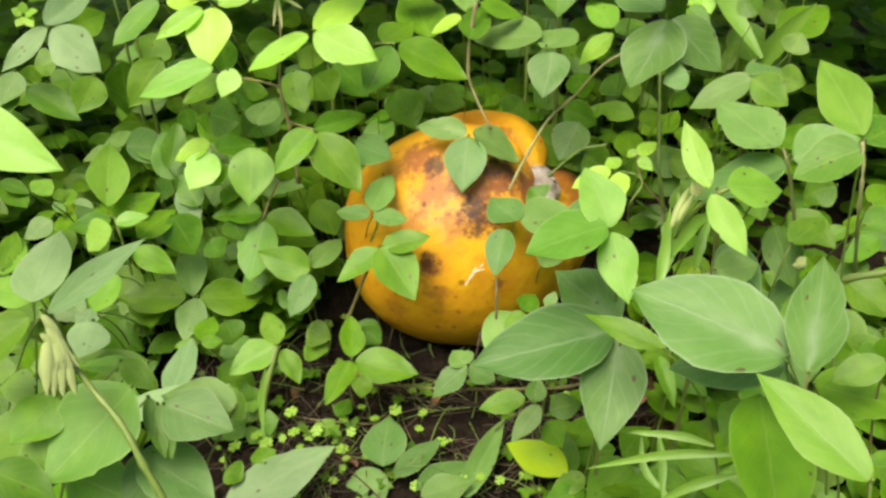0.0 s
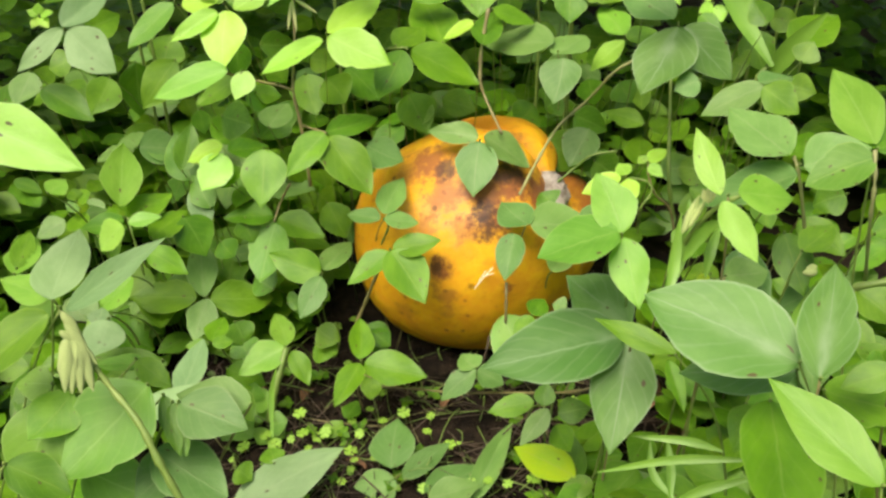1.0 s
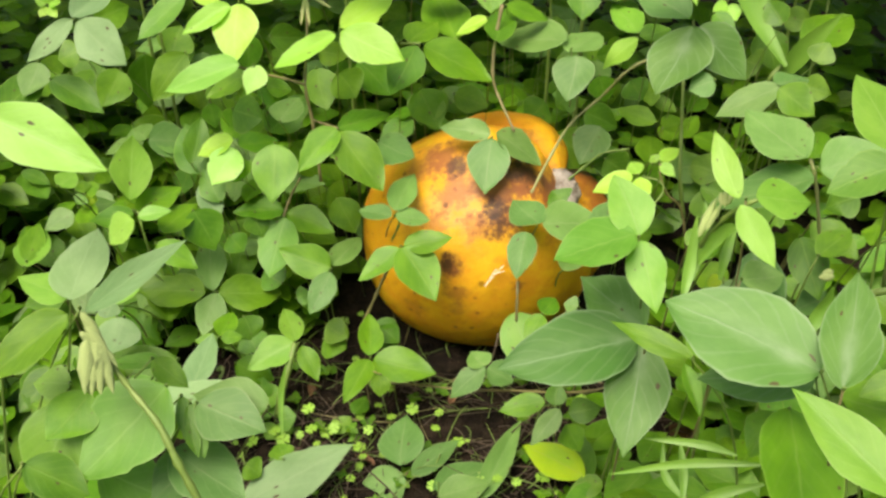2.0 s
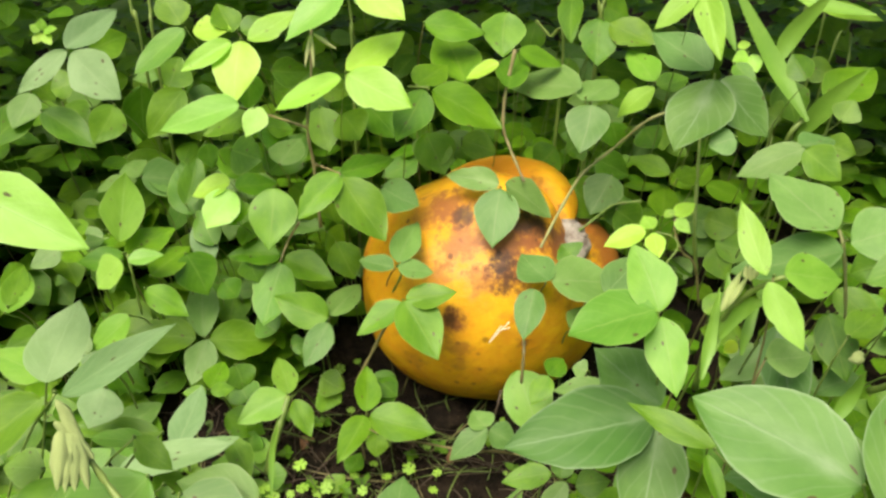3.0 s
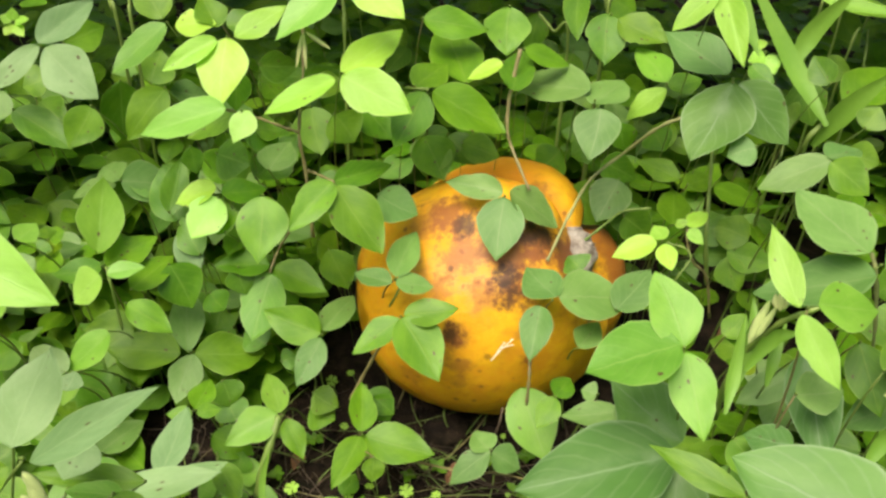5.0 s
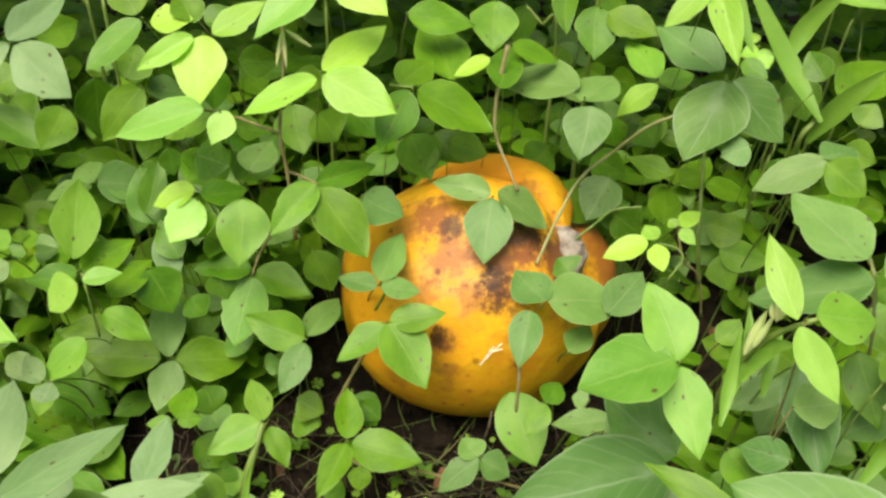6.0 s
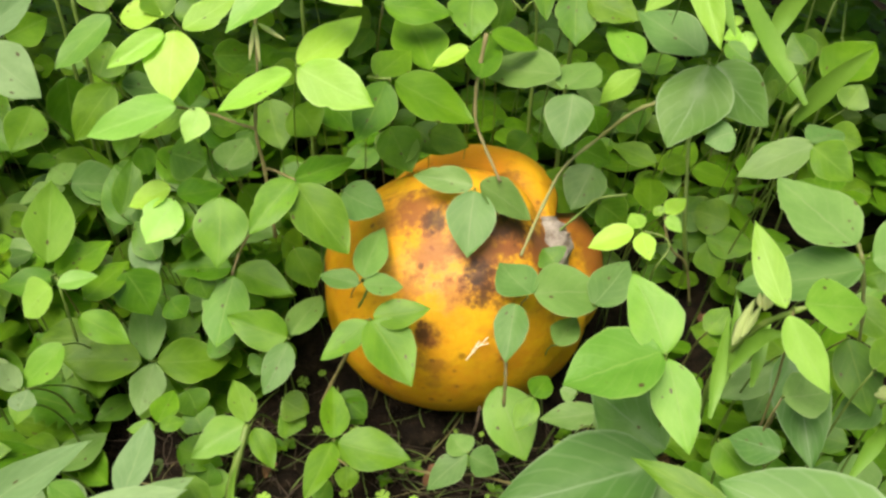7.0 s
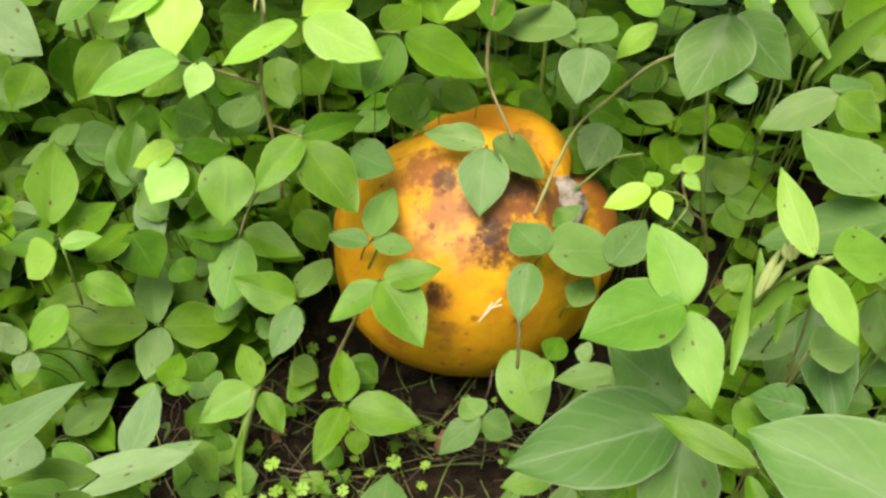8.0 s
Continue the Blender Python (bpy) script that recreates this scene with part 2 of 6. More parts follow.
    # these four brown the right lobe: rot, and its shade put into the colour
    col = scab_or_shade(0.155, 0.035, 0.022, 0.075, TAN, 0.85, 0.6)
    col = scab_or_shade(0.150, 0.060, 0.060, 0.045, TAN, 0.85, 0.8)
    col = scab_or_shade(0.125, -0.054, 0.105, 0.05, TAN, 0.85, 0.8)
    col = scab_or_shade(0.128, -0.078, 0.085, 0.045, TAN, 0.85, 0.8)
    col = scab_or_shade(0.053, 0.015, 0.157, 0.02, DARK, 0.5, 1.4)
    # the rear lobe's deeper shade, painted on as red-brown
    col = scab_or_shade(0.150, 0.030, 0.068, 0.05, REAR_SHADE, 0.85, 0.5)
    col = scab_or_shade(0.162, 0.030, 0.030, 0.06, REAR_SHADE, 0.85, 0.5)
    col = scab_or_shade(0.150, 0.070, -0.020, 0.06, REAR_SHADE, 0.8, 0.5)
    pits = node(tree, "ShaderNodeTexVoronoi", Scale=48.0)
    tree.links.new(place, pits.inputs["Vector"])
    pit = calc(tree, "MULTIPLY", calc(tree, "SUBTRACT", 1.0, ramp(tree, pits.outputs["Distance"], 0.08, 0.24)), ramp(tree, mid, 0.46, 0.58))
    col = mix_colour(tree, calc(tree, "MULTIPLY", pit, 0.7), col, (0.13, 0.05, 0.02))
    tree.links.new(col, b.inputs["Base Color"])
    b.inputs["Specular IOR Level"].default_value = 0.28
    b.inputs["Subsurface Weight"].default_value = 0.12
    b.inputs["Subsurface Radius"].default_value = (0.02, 0.008, 0.002)
    b.inputs["Subsurface Scale"].default_value = 0.5
    bump(tree, b, calc(tree, "ADD", calc(tree, "MULTIPLY", streak, 0.6), calc(tree, "MULTIPLY", fine, 0.4)), 0.5, 0.004)
    return m


RIND = rind_material()


# ---- mesh helpers ----
def mesh_of(name, verts, faces, mat, uvs=None, smooth=True):
    me = bpy.data.meshes.new(name)
    me.from_pydata([tuple(v) for v in verts], [], faces)
    if uvs is not None:
        layer = me.uv_layers.new(name="UVMap")
        for loop in me.loops:
            layer.data[loop.index].uv = uvs[loop.vertex_index]
    if smooth:
        me.polygons.foreach_set("use_smooth", [True] * len(me.polygons))
    me.materials.append(mat)
    me.update()
    return me


def part(name, me, parent, m=None, label=""):
    ob = new(name, me)
    ob.parent = parent
    if m is not None:
        ob.matrix_local = parent.matrix_world.inverted() @ m if parent.parent is None else m
    if label:
        tagged(ob, label)
    return ob


def tube(points, radii, sides=6):
    """Vertices and faces of a tapering tube along the points."""
    pts = [Vector(p) for p in points]
    verts, faces = [], []
    for i, p in enumerate(pts):
        d = (pts[min(i + 1, len(pts) - 1)] - pts[max(i - 1, 0)]).normalized()
        a = d.orthogonal().normalized() if i == 0 else (a - d * a.dot(d)).normalized()
        c = d.cross(a)
        for k in range(sides):
            w = 2 * math.pi * k / sides
            verts.append(p + (a * math.cos(w) + c * math.sin(w)) * radii[i])
    for i in range(len(pts) - 1):
        for k in range(sides):
            k2 = (k + 1) % sides
            faces.append((i * sides + k, i * sides + k2, (i + 1) * sides + k2, (i + 1) * sides + k))
    faces.append(tuple(range(sides))[::-1])
    faces.append(tuple((len(pts) - 1) * sides + k for k in range(sides)))
    return verts, faces


def bend(a, b, sag, steps=8):
    """Points of a curve from a to b that bows by the vector sag."""
    a, b, sag = Vector(a), Vector(b), Vector(sag)
    return [a.lerp(b, i / steps) + sag * (4 * (i / steps) * (1 - i / steps)) for i in range(steps + 1)]


def leaf_shape(kind, seed, nu=8, nv=17):
    """A unit leaf blade along +x with its base at the origin: ovate, folded along the rib, curling at the tip."""
    r = random.Random(seed)
    full, point, fold, droop, wave, jag = (*kind, 0.0)[:6]
    verts, uvs, faces = [], [], []
    lean, ph = r.uniform(-0.05, 0.05), r.uniform(0, 6)
    angular = 0.0 if jag else r.uniform(0.0, 0.4)
    bite, bite_side = r.uniform(0.4, 0.85), r.choice((-1, 1)) if r.random() < 0.3 else 0
    for j in range(nv + 1):
        v = 0.5 - 0.5 * math.cos(math.pi * j / nv) if j < nv / 2 else j / nv * 0.6 + 0.4 * (0.5 - 0.5 * math.cos(math.pi * j / nv))
        most = (full / (full + point)) ** full * (point / (full + point)) ** point
        half = max(0.008, 0.5 * v ** full * (1 - v) ** point / most)
        straight = 0.5 * (v / 0.40 if v < 0.40 else (1 - v) / 0.60) ** 0.8
        half = half * (1 - angular) + max(0.008, straight) * angular
        half *= 1 - jag * (j % 2) * (0.4 + 0.6 * v)
        for i in range(nu + 1):
            u = i / nu * 2 - 1
            rag = 0.05 * math.sin(5 * v + ph + u) + 0.05 * noise.noise((v * 7, 3.0 * (u > 0), seed)) + 0.025 * noise.noise((v * 23, 5.0 * (u > 0), seed))
            if bite_side * u > 0:
                rag -= 0.11 * math.exp(-(((v - bite) / 0.04) ** 2))
            y = u * half * (1 + rag)
            z = fold * abs(u) * half - droop * v * v + wave * abs(u) * math.sin(9 * v + ph + 2 * u) * 0.5
            z += 0.012 * math.sin(30 * v - 9 * abs(u)) * min(1.0, 3 * half) * (1 - abs(u) * 0.5)
            x = v + 0.015 * math.sin(7 * u + ph) * v * (1 - v)
            verts.append((x, y + lean * math.sin(math.pi * v), z))
            uvs.append(((u + 1) / 2 * 0.96 + 0.02, v))
    row = nu + 1
    for j in range(nv):
        for i in range(nu):
            a = j * row + i
            faces.append((a, a + 1, a + row + 1, a + row))
    return verts, faces, uvs


KINDS = [(0.62, 1.02, 0.10, 0.05, 0.03), (0.66, 0.96, 0.06, 0.08, 0.035), (0.60, 1.0, 0.14, 0.03, 0.035), (0.70, 1.10, 0.05, 0.09, 0.04),
         (0.62, 0.92, 0.09, 0.06, 0.03), (0.58, 0.96, 0.16, 0.08, 0.035), (0.72, 1.05, 0.06, -0.04, 0.04),
         (0.45, 0.80, 0.10, 0.06, 0.06, 0.45)]
ORDINARY = [k for k in range(22) if k != 7]
BLADES = {}


def blade_mesh(mat, k):
    """The shared mesh of the leaf shape k in that material."""
    key = (mat.name, k)
    if key not in BLADES:
        verts, faces, uvs = leaf_shape(KINDS[k if k < 8 else k % 7], k * 7 + 3)
        BLADES[key] = mesh_of("leaflet", verts, faces, mat, uvs)
    return BLADES[key]


def leaf_pose(base, tip, width, normal):
    base, tip, n = Vector(base), Vector(tip), Vector(normal)
    x = tip - base
    length = x.length
    x.normalize()
    z = (n - x * n.dot(x)).normalized()
    y = z.cross(x)
    turn = Matrix((x, y, z)).transposed().to_4x4()
    return Matrix.Translation(base) @ turn @ Matrix.Diagonal((length, width, 0.5 * (length + width), 1))


TOPS = {}


def plant(x, y, z, label="climbing bean leaf of three leaflets on a thin stem", lean=0.5):
    """A bean shoot: an Empty where its stem leaves the ground, and the stem up to the leaflets' joint."""
    lean = 0.12 if y < 0.72 and z > 0.15 else lean
    gx, gy = x + rnd.uniform(-0.05, 0.05) * lean, y + (0.03 + 0.7 * max(0.0, z - GROUND)) * lean + rnd.uniform(-0.01, 0.03)
    if y < 0.62 and z > 0.15:
        gx += -0.16 if x < 0 else 0.10
    p = tagged(new("bean_plant"), label, "plant", "bean shoots")
    p.location = (gx, gy, GROUND)
    tall = max(0.02, z - GROUND)
    pts = bend((0, 0, -0.01), (x - gx, y - gy, z - GROUND), (rnd.uniform(-0.02, 0.02), 0.04 * lean, 0.10 * tall), 8)
    thin = 0.6 if y > 0.95 else 1.0
    verts, faces = tube(pts, [(0.0014 - 0.00007 * i) * thin for i in range(9)], 6)
    part("stem", mesh_of("stem", verts, faces, rnd.choice((STEM, STEM, STEM, STEM, STEM, STEM, BROWN_STEM))), p)
    end, back = pts[-1], pts[-2]
    verts, faces = tube([end, end + Vector((0, -0.001, 0.002)), end + Vector((0, -0.0025, 0.0035))], [0.0011, 0.0014, 0.0007], 6)
    TOPS[p.name] = part("leaf_joint", mesh_of("leaf_joint", verts, faces, STEM), p)
    return p


def leaflet(p, base, tip, width, normal, mat, shape=None):
    me = blade_mesh(mat, rnd.choice(ORDINARY) if shape is None else shape)
    ob = part("leaflet", me, TOPS.get(p.name, p))
    ob.matrix_local = Matrix.Translation(-p.location) @ leaf_pose(base, tip, width, normal)
    return ob


# ---- ground ----
def ground():
    n = 150
    line = [math.sinh(6.9 * (2 * i / n - 1)) * 2.0 for i in range(n + 1)]
    verts, faces = [], []
    for j in range(n + 1):
        for i in range(n + 1):
            x, y = line[i], line[j] + 0.9
            near = math.exp(-((x * x + (y - 0.9) ** 2) / 9.0))
            z = GROUND + near * (0.012 * noise.noise((x * 9, y * 9, 0.3)) + 0.006 * noise.noise((x * 31, y * 31, 2.0)))
            verts.append((x, y, z))
    for j in range(n):
        for i in range(n):
            a = j * (n + 1) + i
            faces.append((a, a + 1, a + n + 2, a + n + 1))
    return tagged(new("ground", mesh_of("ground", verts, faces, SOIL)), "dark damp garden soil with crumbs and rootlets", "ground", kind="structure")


ground()

# ---- the pumpkin ----
CENTRE = Vector((0.030, 1.075, 0.107))
AXIS = Vector((0.77, -0.22, 0.60)).normalized()


def pumpkin():
    """A lopsided lobed pumpkin lying on its side; its stem end points up to the front."""
    thing = tagged(new("pumpkin"), "ripe orange pumpkin with brown scabs lying on the soil", "pumpkin")
    thing.location = CENTRE
    bpy.context.view_layer.update()
    e1 = (Vector((0, 0.57, 0.82)) - AXIS * Vector((0, 0.57, 0.82)).dot(AXIS)).normalized()
    e2 = AXIS.cross(e1)

    def azimuth(d):
        return math.atan2(Vector(d).dot(e2), Vector(d).dot(e1))

    def near(ph, at, wide):
        d = (ph - at + math.pi) % (2 * math.pi) - math.pi
        return math.exp(-((d / wide) ** 2))

    folds = [(0.318, 0.20, 0.26), (-0.896, 0.24, 0.20), (azimuth((-0.9, -0.2, -0.2)), 0.02, 0.3),
             (azimuth((-0.1, -0.6, -0.75)), 0.025, 0.3), (azimuth((0.8, -0.3, -0.5)), 0.15, 0.17)]
    nt, nph = 60, 120
    verts, crest, faces = [], [], []
    for j in range(nt + 1):
        th = math.pi * (j + 0.02) / (nt + 0.04)
        for i in range(nph):
            ph = 2 * math.pi * i / nph
            groove = sum(deep * near(ph, at, wide) for at, deep, wide in folds)
            rear, top = near(ph, -1.76, 0.6), near(ph, -0.42, 0.5)
            round_ = math.sin(th)
            side = 0.167 * round_ ** 0.85 * (1 - groove * (0.35 + 0.65 * round_)) * (1 + (0.11 * rear + 0.12 * top) * round_)
            up = 0.1645 * math.cos(th) * (1 - 0.6 * groove)
            up *= 1 + 0.14 * rear * round_ if up > 0 else 1.065
            up -= 0.026 * math.exp(-((th / 0.36) ** 2))
            p = AXIS * up + (e1 * math.cos(ph) + e2 * math.sin(ph)) * side
            lump = 0.004 * noise.noise(p * 11) + 0.0015 * noise.noise(p * 40)
            p += p.normalized() * lump
            if p.z < GROUND - CENTRE.z - 0.004:
                p.z = GROUND - CENTRE.z - 0.004
            verts.append(p)
            crest.append(max(0.0, min(1.0, 0.7 - groove * 2.4 + lump * 40)))
    for j in range(nt):
        for i in range(nph):
            i2 = (i + 1) % nph
            faces.append((j * nph + i, (j + 1) * nph + i, (j + 1) * nph + i2, j * nph + i2))
    me = mesh_of("rind", verts, faces, RIND)
    me.attributes.new("crest", "FLOAT", "POINT").data.foreach_set("value", crest)
    part("rind", me, thing)
    # the torn stem end, a crust in the hollow
    verts, faces = [], []
    for j in range(7):
        for i in range(20):
            a, r = 2 * math.pi * i / 20, 0.027 * j / 6 * (1 + 0.25 * noise.noise((i * 0.9, j, 5)))
            z = 0.135 + 0.020 * (1 - (j / 6) ** 3) + 0.009 * noise.noise((i * 1.7, j * 1.3, 1))
            verts.append(AXIS * z + (e1 * math.cos(a) * 1.25 + e2 * math.sin(a)) * r)
    for j in range(6):
        for i in range(20):
            i2 = (i + 1) % 20
            faces.append((j * 20 + i, (j + 1) * 20 + i, (j + 1) * 20 + i2, j * 20 + i2))
    part("stem_scar", mesh_of("stem_scar", verts, faces, CRUST), thing, label="grey crusted stem scar")
    return thing


pumpkin()

# ---- leaves ----
p = plant(-0.515, 1.093, 0.397)
leaflet(p, (-0.511, 1.091, 0.397), (-0.446, 1.063, 0.351), 0.061, (0.10, -0.79, 0.61), SILVER)
leaflet(p, (-0.518, 1.093, 0.399), (-0.576, 1.054, 0.353), 0.031, (0.09, -0.80, 0.60), SILVER)
leaflet(p, (-0.519, 1.097, 0.400), (-0.484, 1.185, 0.430), 0.045, (0.35, -0.38, 0.85), SILVER)
p = plant(-0.538, 1.133, 0.342)
leaflet(p, (-0.538, 1.133, 0.342), (-0.567, 1.122, 0.333), 0.049, (0.03, -0.65, 0.76), GREEN)
p = plant(-0.565, 1.088, 0.317)
leaflet(p, (-0.565, 1.088, 0.317), (-0.493, 1.072, 0.278), 0.046, (0.32, -0.50, 0.81), GREEN)
p = plant(-0.586, 1.109, 0.333)
leaflet(p, (-0.586, 1.109, 0.333), (-0.593, 1.059, 0.302), 0.040, (0.25, -0.54, 0.80), DULL)
p = plant(-0.367, 1.111, 0.428)
leaflet(p, (-0.369, 1.109, 0.428), (-0.425, 1.065, 0.385), 0.046, (-0.16, -0.57, 0.80), LIGHT)
leaflet(p, (-0.358, 1.109, 0.427), (-0.312, 1.116, 0.432), 0.045, (0.03, -0.46, 0.89), YOUNG)
leaflet(p, (-0.374, 1.115, 0.432), (-0.410, 1.152, 0.460), 0.045, (0.12, -0.52, 0.85), GREEN)
p = plant(-0.282, 1.056, 0.435)
leaflet(p, (-0.283, 1.057, 0.434), (-0.280, 0.995, 0.382), 0.059, (-0.05, -0.65, 0.76), YOUNG)
leaflet(p, (-0.294, 1.054, 0.433), (-0.346, 1.015, 0.409), 0.030, (0.12, -0.63, 0.77), YOUNG)
leaflet(p, (-0.274, 1.057, 0.435), (-0.223, 1.099, 0.459), 0.035, (0.08, -0.58, 0.81), YOUNG)
p = plant(-0.152, 1.040, 0.507)
leaflet(p, (-0.152, 1.040, 0.507), (-0.213, 0.988, 0.460), 0.048, (-0.18, -0.54, 0.82), FRESH)
p = plant(-0.304, 1.117, 0.426)
leaflet(p, (-0.309, 1.116, 0.425), (-0.335, 1.144, 0.453), 0.042, (0.30, -0.46, 0.84), GREEN)
leaflet(p, (-0.299, 1.117, 0.426), (-0.265, 1.136, 0.435), 0.041, (0.17, -0.44, 0.88), GREEN)
p = plant(-0.252, 0.982, 0.381)
leaflet(p, (-0.270, 0.984, 0.383), (-0.367, 0.975, 0.352), 0.046, (-0.19, -0.60, 0.78), FRESH)
leaflet(p, (-0.245, 0.985, 0.381), (-0.258, 0.957, 0.356), 0.030, (0.07, -0.68, 0.73), FRESH)
leaflet(p, (-0.286, 1.065, 0.341), (-0.340, 1.054, 0.308), 0.042, (-0.01, -0.43, 0.90), GREEN)
p = plant(-0.149, 1.005, 0.420)
leaflet(p, (-0.154, 1.001, 0.415), (-0.231, 0.984, 0.379), 0.038, (-0.27, -0.50, 0.82), YOUNG)
leaflet(p, (-0.148, 1.007, 0.421), (-0.089, 1.072, 0.447), 0.043, (0.16, -0.50, 0.85), YOUNG)
leaflet(p, (-0.147, 1.004, 0.419), (-0.068, 0.966, 0.396), 0.052, (-0.14, -0.71, 0.69), YOUNG)
p = plant(-0.140, 1.048, 0.518)
leaflet(p, (-0.140, 1.048, 0.518), (-0.081, 1.006, 0.481), 0.048, (-0.08, -0.72, 0.69), YOUNG)
p = plant(-0.154, 0.972, 0.302)
leaflet(p, (-0.155, 0.973, 0.306), (-0.194, 0.916, 0.275), 0.041, (0.09, -0.51, 0.85), GREEN)
leaflet(p, (-0.152, 0.970, 0.303), (-0.094, 0.927, 0.248), 0.061, (0.28, -0.59, 0.76), GREEN)
leaflet(p, (-0.155, 0.976, 0.305), (-0.095, 1.027, 0.305), 0.034, (0.39, -0.44, 0.81), GREEN)
p = plant(-0.109, 1.002, 0.277)
leaflet(p, (-0.109, 1.002, 0.277), (-0.061, 0.990, 0.262), 0.054, (0.17, -0.45, 0.87), DULL)
p = plant(-0.083, 0.934, 0.206)
leaflet(p, (-0.080, 0.914, 0.226), (-0.063, 1.000, 0.234), 0.036, (0.21, -0.08, 0.97), DULL)
leaflet(p, (-0.083, 0.907, 0.223), (-0.128, 0.928, 0.219), 0.028, (-0.19, -0.36, 0.91), DULL)
leaflet(p, (-0.079, 0.909, 0.221), (-0.037, 0.918, 0.213), 0.028, (0.31, -0.37, 0.88), DULL)
p = plant(-0.071, 0.889, 0.190)
leaflet(p, (-0.068, 0.894, 0.190), (-0.008, 0.897, 0.202), 0.036, (0.36, -0.34, 0.87), GREEN)
leaflet(p, (-0.072, 0.887, 0.189), (-0.121, 0.858, 0.160), 0.035, (-0.12, -0.48, 0.87), GREEN)
leaflet(p, (-0.070, 0.888, 0.190), (-0.024, 0.829, 0.155), 0.055, (0.09, -0.41, 0.91), GREEN)
p = plant(0.036, 0.996, 0.288)
leaflet(p, (0.034, 0.997, 0.292), (-0.032, 1.017, 0.291), 0.033, (-0.20, -0.65, 0.73), DULL)
leaflet(p, (0.041, 1.000, 0.293), (0.101, 0.991, 0.256), 0.050, (0.42, -0.41, 0.81), DULL)
leaflet(p, (0.036, 0.994, 0.288), (0.029, 0.930, 0.246), 0.057, (-0.11, -0.57, 0.81), DULL)
p = plant(0.092, 0.898, 0.218)
leaflet(p, (0.097, 0.899, 0.222), (0.064, 0.942, 0.228), 0.049, (0.04, -0.36, 0.93), DULL)
leaflet(p, (0.099, 0.902, 0.220), (0.182, 0.921, 0.210), 0.067, (0.21, -0.32, 0.92), DULL)
leaflet(p, (0.079, 0.892, 0.214), (0.068, 0.835, 0.186), 0.038, (-0.24, -0.45, 0.86), DULL)
p = plant(0.162, 0.900, 0.209)
leaflet(p, (0.162, 0.900, 0.209), (0.204, 0.949, 0.233), 0.046, (0.01, -0.46, 0.89), DULL)
p = plant(0.126, 0.885, 0.165)
leaflet(p, (0.126, 0.885, 0.165), (0.151, 0.921, 0.176), 0.033, (0.03, -0.31, 0.95), DULL)
p = plant(0.128, 0.961, 0.215)
leaflet(p, (0.128, 0.960, 0.216), (0.113, 0.977, 0.226), 0.039, (-0.04, -0.58, 0.82), DEEP)
p = plant(0.167, 0.666, 0.348)
leaflet(p, (0.164, 0.667, 0.351), (0.091, 0.647, 0.338), 0.069, (-0.76, -0.27, 0.58), LIGHT)
leaflet(p, (0.168, 0.668, 0.348), (0.147, 0.718, 0.384), 0.042, (-0.17, -0.41, 0.90), LIGHT)
leaflet(p, (0.169, 0.664, 0.346), (0.179, 0.608, 0.307), 0.036, (-0.23, -0.68, 0.70), LIGHT)
p = plant(0.261, 0.689, 0.376)
leaflet(p, (0.254, 0.687, 0.378), (0.238, 0.742, 0.418), 0.024, (-0.37, -0.43, 0.82), YOUNG)
leaflet(p, (0.272, 0.697, 0.376), (0.327, 0.706, 0.368), 0.044, (0.16, -0.51, 0.84), LIGHT)
leaflet(p, (0.256, 0.685, 0.373), (0.285, 0.649, 0.331), 0.027, (-0.38, -0.53, 0.76), FRESH)
p = plant(0.348, 0.768, 0.369)
leaflet(p, (0.339, 0.775, 0.377), (0.299, 0.861, 0.386), 0.058, (-0.34, -0.09, 0.93), DULL)
leaflet(p, (0.348, 0.767, 0.359), (0.264, 0.809, 0.306), 0.055, (-0.51, -0.23, 0.83), DULL)
leaflet(p, (0.351, 0.764, 0.369), (0.415, 0.776, 0.384), 0.053, (-0.00, -0.59, 0.81), DULL)
p = plant(0.331, 0.588, 0.469)
leaflet(p, (0.331, 0.586, 0.464), (0.286, 0.590, 0.438), 0.040, (-0.54, -0.44, 0.72), LIGHT)
leaflet(p, (0.331, 0.591, 0.472), (0.321, 0.679, 0.501), 0.037, (-0.52, -0.33, 0.79), LIGHT)
leaflet(p, (0.331, 0.587, 0.469), (0.368, 0.606, 0.477), 0.051, (-0.13, -0.16, 0.98), GREEN)
p = plant(0.351, 0.921, 0.388)
leaflet(p, (0.351, 0.923, 0.391), (0.283, 0.919, 0.358), 0.041, (-0.38, -0.47, 0.80), DULL)
leaflet(p, (0.347, 0.925, 0.392), (0.390, 0.952, 0.393), 0.039, (-0.13, -0.19, 0.97), DULL)
leaflet(p, (0.348, 0.918, 0.391), (0.385, 0.896, 0.369), 0.042, (-0.14, -0.73, 0.66), GREEN)
p = plant(0.272, 1.034, 0.422)
leaflet(p, (0.272, 1.034, 0.422), (0.224, 0.957, 0.363), 0.074, (-0.35, -0.54, 0.77), BROAD_DIM)
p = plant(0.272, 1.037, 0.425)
leaflet(p, (0.279, 1.034, 0.422), (0.339, 1.007, 0.367), 0.063, (0.02, -0.73, 0.68), BROAD_DIM)
leaflet(p, (0.268, 1.041, 0.430), (0.208, 1.116, 0.450), 0.056, (-0.24, -0.46, 0.85), DULL)
p = plant(0.291, 0.969, 0.379)
leaflet(p, (0.291, 0.969, 0.379), (0.262, 0.965, 0.369), 0.040, (-0.19, -0.56, 0.81), DULL)
p = plant(0.225, 1.133, 0.378)
leaflet(p, (0.225, 1.137, 0.379), (0.198, 1.224, 0.393), 0.041, (-0.27, -0.23, 0.94), LIGHT)
